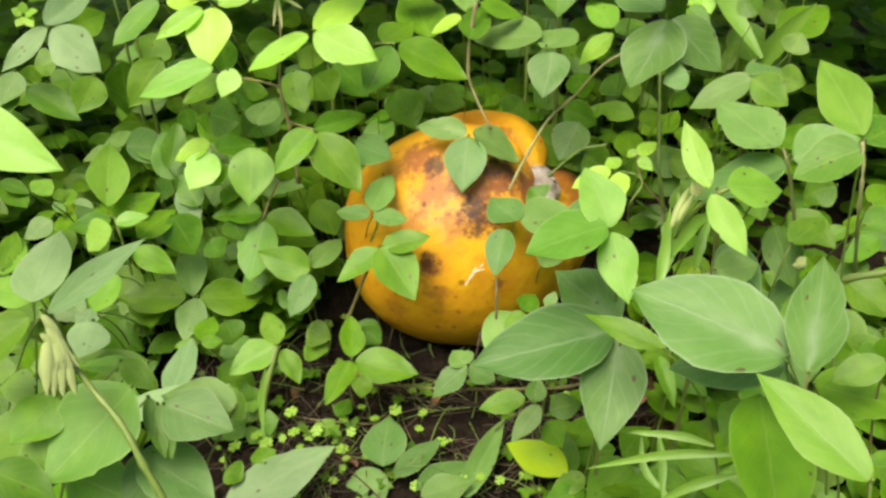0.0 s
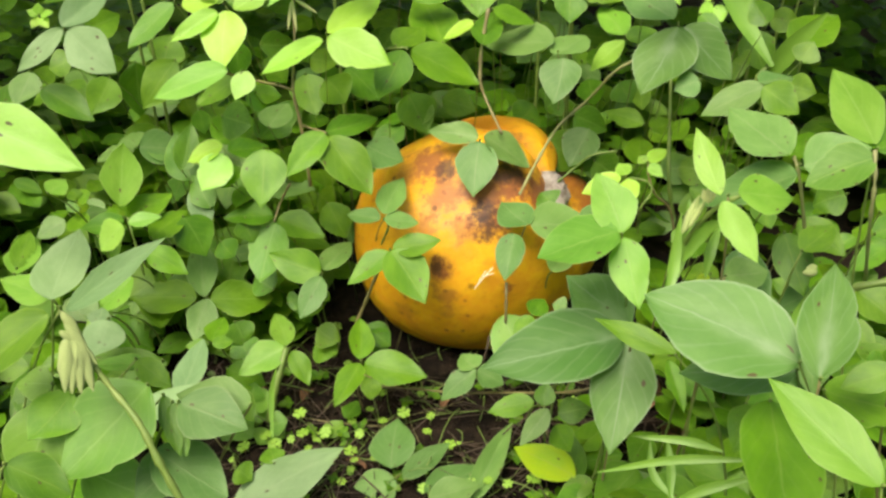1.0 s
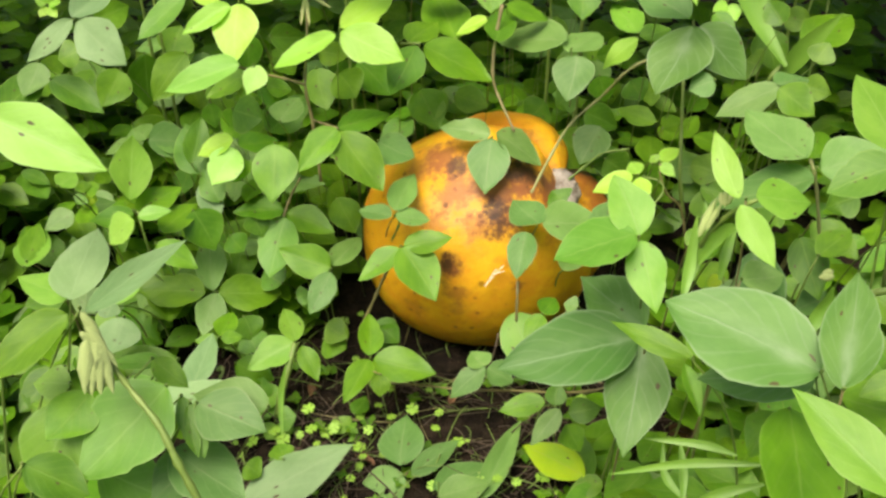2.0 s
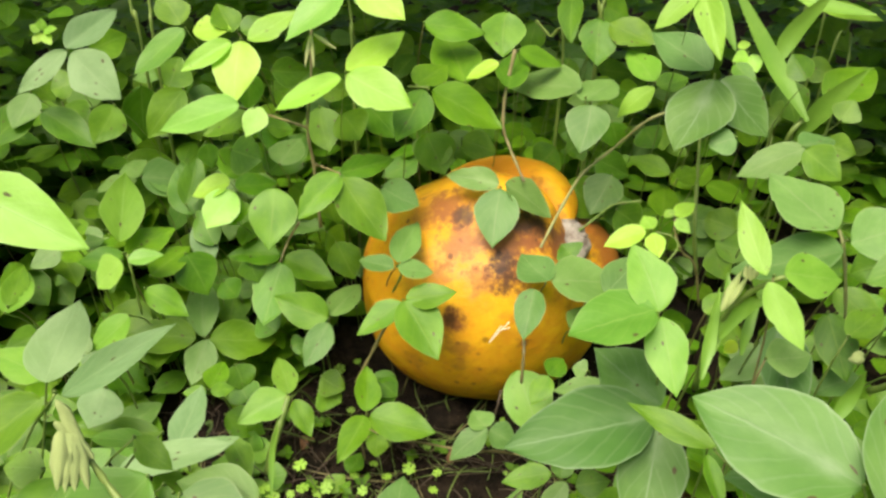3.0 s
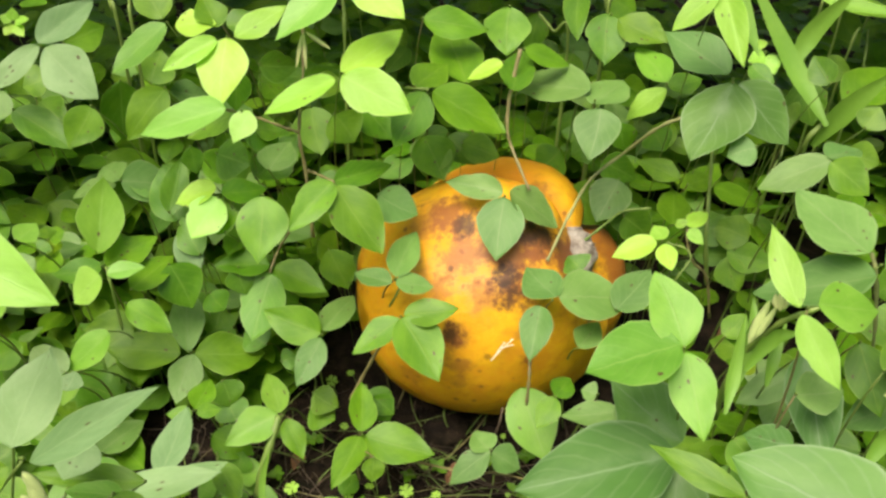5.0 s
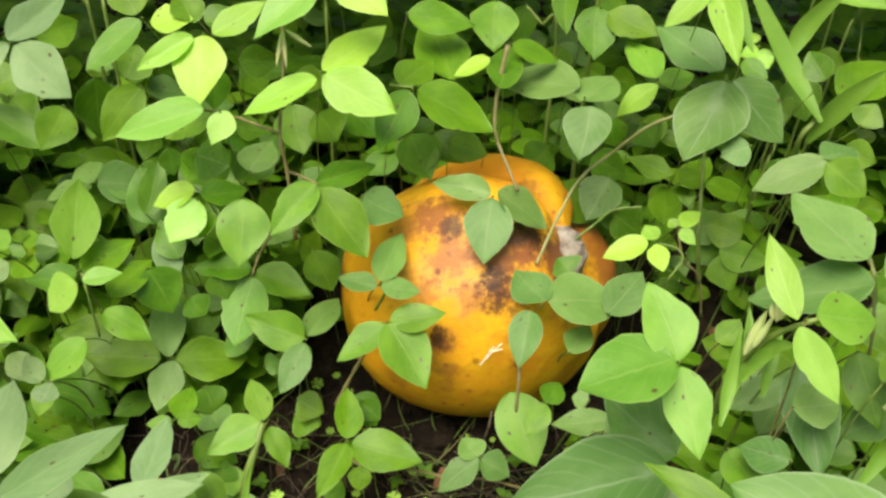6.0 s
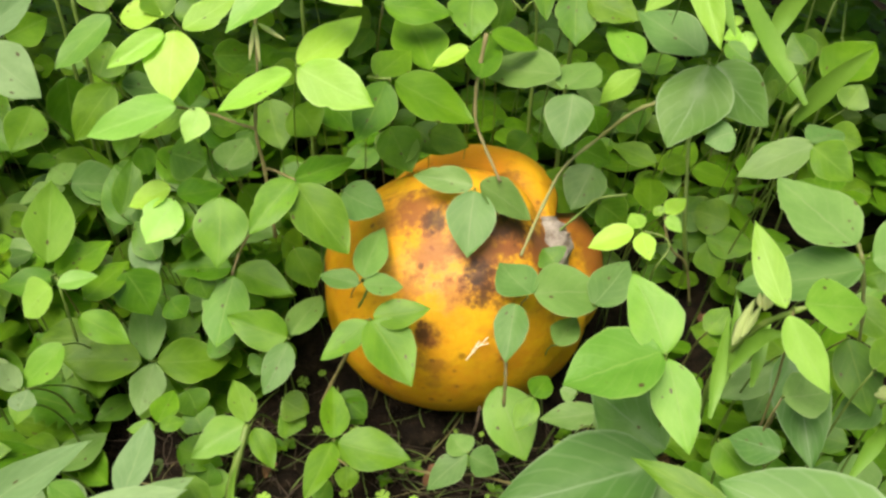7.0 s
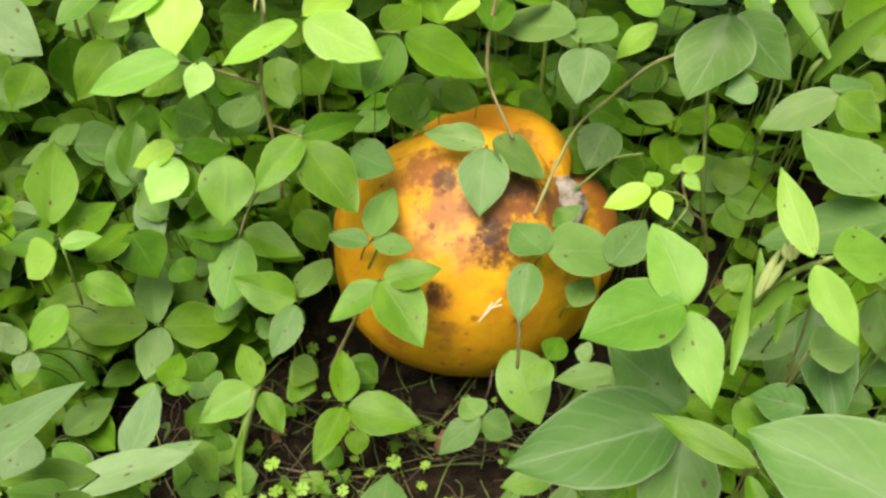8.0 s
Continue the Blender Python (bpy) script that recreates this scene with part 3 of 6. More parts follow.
leaflet(p, (0.225, 1.129, 0.374), (0.180, 1.121, 0.336), 0.035, (-0.49, -0.53, 0.69), YOUNG)
leaflet(p, (0.227, 1.129, 0.376), (0.270, 1.147, 0.383), 0.033, (0.10, -0.51, 0.86), GREEN)
p = plant(0.236, 1.025, 0.526)
leaflet(p, (0.239, 1.029, 0.525), (0.252, 0.950, 0.474), 0.031, (-0.38, -0.65, 0.66), YOUNG)
leaflet(p, (0.234, 1.020, 0.527), (0.190, 1.007, 0.486), 0.029, (-0.42, -0.67, 0.61), YOUNG)
p = plant(0.341, 1.160, 0.414)
leaflet(p, (0.339, 1.166, 0.417), (0.335, 1.178, 0.425), 0.017, (-0.30, -0.58, 0.76), YOUNG)
leaflet(p, (0.341, 1.157, 0.412), (0.323, 1.161, 0.402), 0.024, (-0.47, -0.50, 0.73), YOUNG)
leaflet(p, (0.345, 1.158, 0.413), (0.351, 1.137, 0.396), 0.020, (-0.33, -0.66, 0.68), YOUNG)
p = plant(0.321, 1.142, 0.405)
leaflet(p, (0.321, 1.142, 0.405), (0.345, 1.115, 0.394), 0.026, (-0.22, -0.54, 0.82), GREEN)
p = plant(0.406, 1.193, 0.368)
leaflet(p, (0.406, 1.193, 0.368), (0.424, 1.165, 0.321), 0.053, (-0.25, -0.87, 0.42), DEEP)
p = plant(0.403, 1.167, 0.323)
leaflet(p, (0.403, 1.167, 0.323), (0.384, 1.182, 0.327), 0.049, (-0.45, -0.73, 0.51), DEEP)
p = plant(0.133, 1.072, 0.377)
leaflet(p, (0.128, 1.083, 0.386), (0.036, 1.149, 0.367), 0.063, (-0.35, -0.33, 0.88), DULL)
leaflet(p, (0.130, 1.069, 0.375), (0.174, 1.134, 0.382), 0.055, (-0.05, -0.24, 0.97), DULL)
leaflet(p, (0.140, 1.063, 0.372), (0.126, 1.011, 0.333), 0.054, (-0.18, -0.56, 0.81), DULL)
p = plant(-0.058, 1.052, 0.385)
leaflet(p, (-0.053, 1.055, 0.385), (0.035, 1.044, 0.347), 0.068, (0.31, -0.41, 0.86), GREEN)
leaflet(p, (-0.063, 1.051, 0.386), (-0.089, 0.981, 0.347), 0.045, (0.18, -0.52, 0.84), GREEN)
p = plant(-0.073, 1.063, 0.386)
leaflet(p, (-0.073, 1.063, 0.386), (-0.039, 1.116, 0.398), 0.048, (0.03, -0.39, 0.92), GREEN)
p = plant(-0.015, 1.096, 0.380)
leaflet(p, (-0.015, 1.096, 0.380), (-0.052, 1.186, 0.424), 0.069, (0.17, -0.43, 0.89), GREEN)
p = plant(-0.070, 1.125, 0.444)
leaflet(p, (-0.070, 1.125, 0.444), (0.008, 1.137, 0.434), 0.045, (0.21, -0.64, 0.74), GREEN)
p = plant(0.037, 1.049, 0.393)
leaflet(p, (0.037, 1.049, 0.393), (0.053, 1.141, 0.414), 0.040, (0.11, -0.24, 0.96), GREEN)
p = plant(0.049, 1.106, 0.421)
leaflet(p, (0.049, 1.106, 0.421), (0.106, 1.122, 0.400), 0.030, (0.42, -0.54, 0.72), GREEN)
p = plant(0.026, 1.094, 0.408)
leaflet(p, (0.026, 1.094, 0.408), (-0.015, 1.092, 0.389), 0.028, (-0.38, -0.40, 0.83), YOUNG)
p = plant(0.031, 1.177, 0.448)
leaflet(p, (0.031, 1.177, 0.448), (0.031, 1.128, 0.407), 0.058, (0.11, -0.62, 0.77), GREEN)
p = plant(0.164, 1.244, 0.424)
leaflet(p, (0.160, 1.246, 0.425), (0.157, 1.189, 0.376), 0.054, (-0.03, -0.65, 0.76), GREEN)
leaflet(p, (0.174, 1.241, 0.421), (0.233, 1.203, 0.405), 0.052, (-0.12, -0.53, 0.84), GREEN)
p = plant(0.125, 1.298, 0.445)
leaflet(p, (0.125, 1.298, 0.445), (0.120, 1.208, 0.403), 0.035, (-0.17, -0.40, 0.90), GREEN)
p = plant(-0.405, 0.911, 0.217)
leaflet(p, (-0.413, 0.925, 0.225), (-0.440, 1.030, 0.266), 0.053, (0.37, -0.25, 0.89), LIGHT)
leaflet(p, (-0.405, 0.903, 0.211), (-0.432, 0.884, 0.185), 0.063, (-0.24, -0.28, 0.93), FRESH)
leaflet(p, (-0.398, 0.904, 0.213), (-0.360, 0.919, 0.216), 0.024, (0.11, -0.43, 0.90), FRESH)
p = plant(-0.413, 0.934, 0.203)
leaflet(p, (-0.413, 0.934, 0.203), (-0.371, 0.994, 0.210), 0.045, (0.22, -0.27, 0.94), GREEN)
p = plant(-0.378, 0.914, 0.186)
leaflet(p, (-0.378, 0.914, 0.186), (-0.352, 0.984, 0.186), 0.038, (0.37, -0.14, 0.92), GREEN)
p = plant(-0.415, 0.932, 0.202)
leaflet(p, (-0.415, 0.932, 0.202), (-0.469, 0.919, 0.195), 0.039, (-0.03, -0.32, 0.95), GREEN)
p = plant(-0.428, 1.046, 0.250)
leaflet(p, (-0.428, 1.046, 0.250), (-0.372, 1.072, 0.233), 0.060, (0.43, -0.37, 0.82), DULL)
p = plant(-0.293, 0.996, 0.264)
leaflet(p, (-0.292, 0.996, 0.264), (-0.316, 0.954, 0.232), 0.049, (0.05, -0.68, 0.73), FRESH)
leaflet(p, (-0.298, 1.005, 0.274), (-0.345, 0.994, 0.255), 0.036, (-0.21, -0.53, 0.82), YOUNG)
leaflet(p, (-0.289, 0.996, 0.270), (-0.243, 1.025, 0.265), 0.041, (0.26, -0.24, 0.93), GREEN)
p = plant(-0.234, 0.971, 0.285)
leaflet(p, (-0.234, 0.971, 0.285), (-0.232, 0.916, 0.232), 0.057, (0.09, -0.69, 0.71), GREEN)
p = plant(-0.235, 0.988, 0.174)
leaflet(p, (-0.238, 0.990, 0.178), (-0.303, 0.978, 0.183), 0.044, (0.16, -0.31, 0.94), GREEN)
leaflet(p, (-0.234, 0.992, 0.174), (-0.168, 0.974, 0.157), 0.045, (0.12, -0.47, 0.87), GREEN)
leaflet(p, (-0.235, 0.982, 0.172), (-0.248, 0.924, 0.113), 0.062, (-0.19, -0.64, 0.75), LIGHT)
p = plant(-0.165, 0.920, 0.133)
leaflet(p, (-0.167, 0.921, 0.134), (-0.234, 0.930, 0.156), 0.046, (0.11, -0.76, 0.64), DEEP)
leaflet(p, (-0.164, 0.925, 0.135), (-0.138, 0.999, 0.137), 0.036, (0.19, -0.04, 0.98), DULL)
leaflet(p, (-0.165, 0.916, 0.131), (-0.185, 0.862, 0.105), 0.036, (0.17, -0.48, 0.86), DULL)
p = plant(-0.376, 0.890, 0.184)
leaflet(p, (-0.376, 0.890, 0.184), (-0.324, 0.880, 0.157), 0.036, (0.35, -0.52, 0.78), GREEN)
p = plant(-0.332, 0.933, 0.083)
leaflet(p, (-0.332, 0.933, 0.083), (-0.361, 1.027, 0.125), 0.043, (0.10, -0.34, 0.94), DULL)
p = plant(-0.328, 0.931, 0.083)
leaflet(p, (-0.324, 0.933, 0.081), (-0.245, 0.963, 0.067), 0.060, (0.36, -0.37, 0.86), GREEN)
leaflet(p, (-0.324, 0.928, 0.084), (-0.331, 0.872, 0.057), 0.041, (0.22, -0.49, 0.84), DULL)
leaflet(p, (-0.340, 0.929, 0.085), (-0.433, 0.931, 0.080), 0.056, (-0.05, -0.41, 0.91), GREEN)
p = plant(-0.400, 0.887, 0.145)
leaflet(p, (-0.400, 0.887, 0.145), (-0.447, 0.857, 0.107), 0.038, (-0.18, -0.64, 0.74), LIGHT)
p = plant(-0.434, 0.851, 0.114)
leaflet(p, (-0.434, 0.851, 0.114), (-0.440, 0.825, 0.087), 0.029, (-0.02, -0.71, 0.70), LIGHT)
p = plant(-0.439, 0.848, 0.115)
leaflet(p, (-0.439, 0.848, 0.115), (-0.474, 0.885, 0.120), 0.025, (-0.21, -0.34, 0.91), SILVER)
p = plant(-0.294, 0.830, 0.087)
leaflet(p, (-0.293, 0.833, 0.087), (-0.288, 0.880, 0.091), 0.031, (0.15, -0.10, 0.98), GREEN)
leaflet(p, (-0.295, 0.827, 0.085), (-0.324, 0.824, 0.086), 0.020, (0.07, -0.38, 0.92), GREEN)
leaflet(p, (-0.291, 0.829, 0.085), (-0.267, 0.841, 0.083), 0.018, (0.41, -0.41, 0.82), GREEN)
p = plant(-0.205, 0.866, 0.052)
leaflet(p, (-0.208, 0.869, 0.055), (-0.235, 0.923, 0.068), 0.033, (0.01, -0.22, 0.98), LIGHT)
leaflet(p, (-0.210, 0.867, 0.053), (-0.265, 0.830, 0.038), 0.045, (0.09, -0.50, 0.86), LIGHT)
leaflet(p, (-0.201, 0.863, 0.051), (-0.175, 0.831, 0.022), 0.029, (0.25, -0.52, 0.82), GREEN)
p = plant(-0.111, 0.854, 0.043)
leaflet(p, (-0.112, 0.858, 0.044), (-0.120, 0.919, 0.066), 0.035, (0.20, -0.30, 0.93), GREEN)
leaflet(p, (-0.113, 0.852, 0.042), (-0.136, 0.785, 0.029), 0.035, (-0.02, -0.18, 0.98), GREEN)
leaflet(p, (-0.107, 0.853, 0.042), (-0.026, 0.842, 0.033), 0.052, (0.04, -0.41, 0.91), GREEN)
p = plant(-0.113, 0.918, 0.051)
leaflet(p, (-0.113, 0.918, 0.051), (-0.079, 0.903, 0.031), 0.039, (0.12, -0.69, 0.72), DEEP)
p = plant(-0.177, 0.910, 0.051)
leaflet(p, (-0.177, 0.910, 0.051), (-0.146, 0.902, 0.038), 0.038, (0.17, -0.63, 0.75), DEEP)
p = plant(0.036, 0.831, 0.056)
leaflet(p, (0.036, 0.830, 0.055), (-0.008, 0.806, 0.024), 0.034, (-0.33, -0.53, 0.78), DULL)
leaflet(p, (0.036, 0.832, 0.054), (0.017, 0.856, 0.058), 0.035, (-0.02, -0.17, 0.99), DULL)
leaflet(p, (0.038, 0.827, 0.056), (0.071, 0.820, 0.041), 0.038, (0.15, -0.43, 0.89), DULL)
p = plant(0.072, 0.934, 0.059)
leaflet(p, (0.069, 0.907, 0.082), (0.101, 0.842, 0.034), 0.061, (-0.13, -0.63, 0.76), LIGHT)
p = plant(0.102, 0.843, 0.129)
leaflet(p, (0.102, 0.843, 0.129), (0.082, 0.810, 0.114), 0.028, (-0.05, -0.38, 0.92), GREEN)
leaflet(p, (0.102, 0.844, 0.129), (0.120, 0.872, 0.134), 0.028, (0.17, -0.26, 0.95), GREEN)
p = plant(0.160, 0.789, 0.166)
leaflet(p, (0.160, 0.789, 0.166), (0.101, 0.788, 0.153), 0.031, (-0.20, -0.23, 0.95), DULL)
p = plant(0.140, 0.817, 0.160)
leaflet(p, (0.140, 0.817, 0.160), (0.124, 0.823, 0.160), 0.024, (-0.15, -0.43, 0.89), DULL)
p = plant(0.224, 1.005, 0.235)
leaflet(p, (0.218, 1.006, 0.234), (0.168, 1.003, 0.211), 0.033, (-0.34, -0.45, 0.82), YOUNG)
leaflet(p, (0.227, 1.007, 0.237), (0.217, 1.029, 0.242), 0.023, (-0.24, -0.34, 0.91), YOUNG)
leaflet(p, (0.226, 1.002, 0.234), (0.232, 0.970, 0.217), 0.026, (-0.12, -0.48, 0.87), YOUNG)
p = plant(0.251, 1.013, 0.251)
leaflet(p, (0.252, 1.015, 0.252), (0.277, 1.030, 0.264), 0.022, (-0.16, -0.45, 0.88), YOUNG)
leaflet(p, (0.249, 1.014, 0.251), (0.241, 1.023, 0.256), 0.016, (-0.19, -0.58, 0.79), YOUNG)
leaflet(p, (0.252, 1.011, 0.250), (0.269, 0.994, 0.241), 0.017, (-0.21, -0.61, 0.76), YOUNG)
p = plant(0.248, 1.063, 0.223)
leaflet(p, (0.248, 1.063, 0.223), (0.260, 1.142, 0.237), 0.042, (-0.04, -0.17, 0.98), GREEN)
p = plant(0.262, 1.123, 0.256)
leaflet(p, (0.262, 1.123, 0.256), (0.211, 1.160, 0.264), 0.034, (-0.21, -0.48, 0.85), GREEN)
p = plant(0.271, 1.118, 0.251)
leaflet(p, (0.271, 1.118, 0.251), (0.311, 1.143, 0.251), 0.034, (0.25, -0.39, 0.89), GREEN)
p = plant(0.331, 1.064, 0.193)
leaflet(p, (0.322, 1.064, 0.189), (0.382, 1.052, 0.183), 0.042, (-0.08, -0.72, 0.69), DEEP)
leaflet(p, (0.322, 1.060, 0.184), (0.338, 1.033, 0.151), 0.039, (-0.23, -0.80, 0.55), DEEP)
leaflet(p, (0.347, 1.069, 0.207), (0.306, 1.098, 0.208), 0.048, (-0.44, -0.64, 0.63), DEEP)
p = plant(0.342, 0.834, 0.190)
leaflet(p, (0.342, 0.834, 0.190), (0.284, 0.820, 0.158), 0.036, (-0.31, -0.54, 0.78), DULL)
p = plant(0.299, 0.743, 0.288)
leaflet(p, (0.299, 0.743, 0.288), (0.298, 0.655, 0.245), 0.048, (-0.38, -0.41, 0.83), BROAD_DIM)
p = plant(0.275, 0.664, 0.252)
leaflet(p, (0.275, 0.664, 0.252), (0.241, 0.690, 0.242), 0.035, (-0.47, -0.26, 0.84), BROAD_DIM)
p = plant(0.333, 0.730, 0.315)
leaflet(p, (0.333, 0.730, 0.315), (0.345, 0.681, 0.276), 0.038, (-0.44, -0.63, 0.65), DEEP)
p = plant(0.240, 0.702, 0.222)
leaflet(p, (0.240, 0.702, 0.222), (0.264, 0.670, 0.204), 0.040, (-0.03, -0.51, 0.86), GREEN)
p = plant(0.369, 0.708, 0.261)
leaflet(p, (0.369, 0.708, 0.261), (0.332, 0.706, 0.242), 0.034, (-0.43, -0.29, 0.85), DULL)
p = plant(0.258, 0.461, 0.371)
leaflet(p, (0.258, 0.461, 0.371), (0.161, 0.514, 0.391), 0.077, (-0.48, -0.21, 0.85), BROAD_DIM)
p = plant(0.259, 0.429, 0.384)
leaflet(p, (0.259, 0.429, 0.384), (0.293, 0.520, 0.410), 0.040, (-0.27, -0.27, 0.92), BROAD_DIM)
p = plant(0.274, 0.355, 0.368)
leaflet(p, (0.274, 0.355, 0.368), (0.223, 0.419, 0.393), 0.036, (-0.33, -0.31, 0.89), LIGHT)
p = plant(0.255, 0.485, 0.316)
leaflet(p, (0.255, 0.485, 0.316), (0.253, 0.390, 0.275), 0.069, (0.30, -0.45, 0.84), GREEN)
p = plant(0.278, 0.506, 0.328)
leaflet(p, (0.278, 0.506, 0.328), (0.196, 0.521, 0.312), 0.049, (-0.23, -0.30, 0.93), BROAD_DIM)
p = plant(0.266, 0.523, 0.277)
leaflet(p, (0.266, 0.523, 0.277), (0.244, 0.505, 0.245), 0.033, (-0.37, -0.67, 0.64), DEEP)
p = plant(0.314, 0.532, 0.287)
leaflet(p, (0.314, 0.532, 0.287), (0.385, 0.525, 0.271), 0.049, (0.18, -0.35, 0.92), GREEN)
p = plant(0.355, 0.516, 0.324)
leaflet(p, (0.355, 0.516, 0.324), (0.315, 0.510, 0.309), 0.025, (-0.25, -0.48, 0.84), GREEN)
p = plant(0.181, 0.672, 0.227)
leaflet(p, (0.178, 0.658, 0.242), (0.046, 0.615, 0.238), 0.081, (-0.16, -0.45, 0.88), BROAD_DIM)
leaflet(p, (0.182, 0.654, 0.240), (0.161, 0.570, 0.175), 0.060, (-0.10, -0.66, 0.75), BROAD_DIM)
p = plant(0.208, 0.580, 0.281)
leaflet(p, (0.209, 0.581, 0.282), (0.143, 0.621, 0.291), 0.023, (-0.17, -0.40, 0.90), GREEN)
leaflet(p, (0.202, 0.577, 0.278), (0.211, 0.536, 0.258), 0.015, (-0.02, -0.44, 0.90), GREEN)
p = plant(0.184, 0.634, 0.265)
leaflet(p, (0.186, 0.670, 0.246), (0.126, 0.704, 0.281), 0.064, (-0.30, -0.30, 0.90), BROAD_DIM)
p = plant(0.140, 0.729, 0.206)
leaflet(p, (0.140, 0.729, 0.206), (0.188, 0.743, 0.210), 0.049, (0.00, -0.29, 0.96), DULL)
p = plant(0.250, 0.809, 0.251)
leaflet(p, (0.250, 0.809, 0.251), (0.273, 0.830, 0.265), 0.026, (-0.10, -0.46, 0.88), GREEN)
p = plant(0.272, 0.790, 0.248)
leaflet(p, (0.272, 0.790, 0.248), (0.267, 0.852, 0.244), 0.033, (-0.22, 0.04, 0.98), GREEN)
p = plant(-0.289, 0.492, 0.531)
leaflet(p, (-0.289, 0.492, 0.531), (-0.209, 0.478, 0.501), 0.041, (0.14, -0.70, 0.70), FRESH)
p = plant(-0.263, 0.490, 0.392)
leaflet(p, (-0.263, 0.490, 0.392), (-0.312, 0.512, 0.391), 0.025, (-0.23, -0.45, 0.86), LIGHT)
p = plant(-0.414, 0.802, 0.139)
leaflet(p, (-0.412, 0.794, 0.139), (-0.410, 0.817, 0.147), 0.029, (0.04, -0.34, 0.94), SILVER)
p = plant(-0.192, 0.459, 0.339)
leaflet(p, (-0.192, 0.459, 0.339), (-0.246, 0.412, 0.291), 0.067, (-0.11, -0.62, 0.77), LIGHT)
p = plant(-0.175, 0.464, 0.319)
leaflet(p, (-0.175, 0.464, 0.319), (-0.121, 0.445, 0.313), 0.045, (-0.03, -0.37, 0.93), DULL)
p = plant(-0.181, 0.467, 0.316)
leaflet(p, (-0.181, 0.467, 0.316), (-0.164, 0.434, 0.295), 0.018, (0.25, -0.42, 0.87), GREEN)
p = plant(-0.250, 0.459, 0.330)
leaflet(p, (-0.250, 0.459, 0.330), (-0.269, 0.422, 0.317), 0.037, (0.26, -0.43, 0.86), GREEN)
p = plant(-0.196, 0.453, 0.282)
leaflet(p, (-0.196, 0.453, 0.282), (-0.138, 0.430, 0.261), 0.049, (0.21, -0.32, 0.93), DULL)
p = plant(-0.228, 0.519, 0.313)
leaflet(p, (-0.228, 0.519, 0.313), (-0.199, 0.508, 0.293), 0.022, (0.39, -0.43, 0.81), GREEN)
p = plant(-0.228, 0.564, 0.275)
leaflet(p, (-0.228, 0.564, 0.275), (-0.312, 0.560, 0.277), 0.023, (0.04, -0.31, 0.95), GREEN)
p = plant(-0.266, 0.465, 0.332)
leaflet(p, (-0.266, 0.465, 0.332), (-0.296, 0.466, 0.331), 0.027, (-0.12, -0.49, 0.86), LIGHT)
p = plant(-0.264, 0.453, 0.325)
leaflet(p, (-0.264, 0.453, 0.325), (-0.280, 0.408, 0.281), 0.051, (0.16, -0.72, 0.68), LIGHT)
p = plant(-0.279, 0.406, 0.311)
leaflet(p, (-0.279, 0.406, 0.311), (-0.236, 0.402, 0.289), 0.033, (0.41, -0.32, 0.86), GREEN)
p = plant(-0.044, 0.716, -0.020)
leaflet(p, (-0.062, 0.727, -0.014), (-0.061, 0.801, 0.002), 0.056, (-0.07, -0.21, 0.98), DULL)
leaflet(p, (-0.047, 0.716, -0.019), (0.007, 0.772, -0.011), 0.028, (0.14, -0.29, 0.95), DULL)
leaflet(p, (-0.021, 0.704, -0.026), (0.047, 0.755, -0.032), 0.043, (0.22, -0.17, 0.96), DULL)
p = plant(-0.057, 0.727, -0.032)
leaflet(p, (-0.057, 0.727, -0.032), (-0.117, 0.703, -0.061), 0.062, (-0.05, -0.32, 0.95), DULL)
p = plant(0.035, 0.689, -0.022)
leaflet(p, (0.035, 0.689, -0.022), (0.083, 0.811, -0.011), 0.031, (0.24, -0.03, 0.97), DULL)
p = plant(-0.013, 0.676, -0.008)
leaflet(p, (-0.013, 0.676, -0.008), (0.045, 0.700, -0.005), 0.041, (0.06, -0.27, 0.96), DULL)
p = plant(0.112, 0.708, 0.105)
leaflet(p, (0.101, 0.711, 0.110), (0.050, 0.706, 0.099), 0.030, (-0.16, -0.37, 0.92), GREEN)
leaflet(p, (0.112, 0.711, 0.104), (0.116, 0.734, 0.119), 0.024, (-0.07, -0.36, 0.93), GREEN)
leaflet(p, (0.116, 0.703, 0.107), (0.085, 0.670, 0.084), 0.023, (-0.07, -0.48, 0.88), DULL)
p = plant(0.163, 0.695, 0.006)
leaflet(p, (0.151, 0.698, 0.012), (0.081, 0.749, 0.008), 0.045, (-0.31, -0.35, 0.88), PALE)
leaflet(p, (0.154, 0.697, 0.004), (0.141, 0.769, 0.023), 0.034, (-0.10, -0.09, 0.99), GREEN)
leaflet(p, (0.171, 0.694, 0.008), (0.132, 0.682, 0.001), 0.027, (-0.34, -0.54, 0.77), GREEN)
p = plant(-0.238, 0.667, -0.024)
leaflet(p, (-0.238, 0.667, -0.024), (-0.117, 0.737, 0.007), 0.057, (0.10, -0.50, 0.86), SILVER)
p = plant(-0.196, 0.712, 0.004)
leaflet(p, (-0.196, 0.712, 0.004), (-0.207, 0.733, 0.009), 0.032, (0.05, -0.22, 0.97), GREEN)
p = plant(-0.281, 0.800, -0.029)
leaflet(p, (-0.281, 0.800, -0.029), (-0.250, 0.847, -0.014), 0.046, (0.18, -0.40, 0.90), GREEN)
p = plant(-0.282, 0.846, -0.004)
leaflet(p, (-0.282, 0.846, -0.004), (-0.241, 0.835, -0.022), 0.044, (0.24, -0.47, 0.85), GREEN)
p = plant(-0.238, 0.698, 0.008)
leaflet(p, (-0.238, 0.698, 0.008), (-0.218, 0.691, -0.002), 0.032, (0.29, -0.35, 0.89), GREEN)
p = plant(-0.092, 0.810, 0.054)
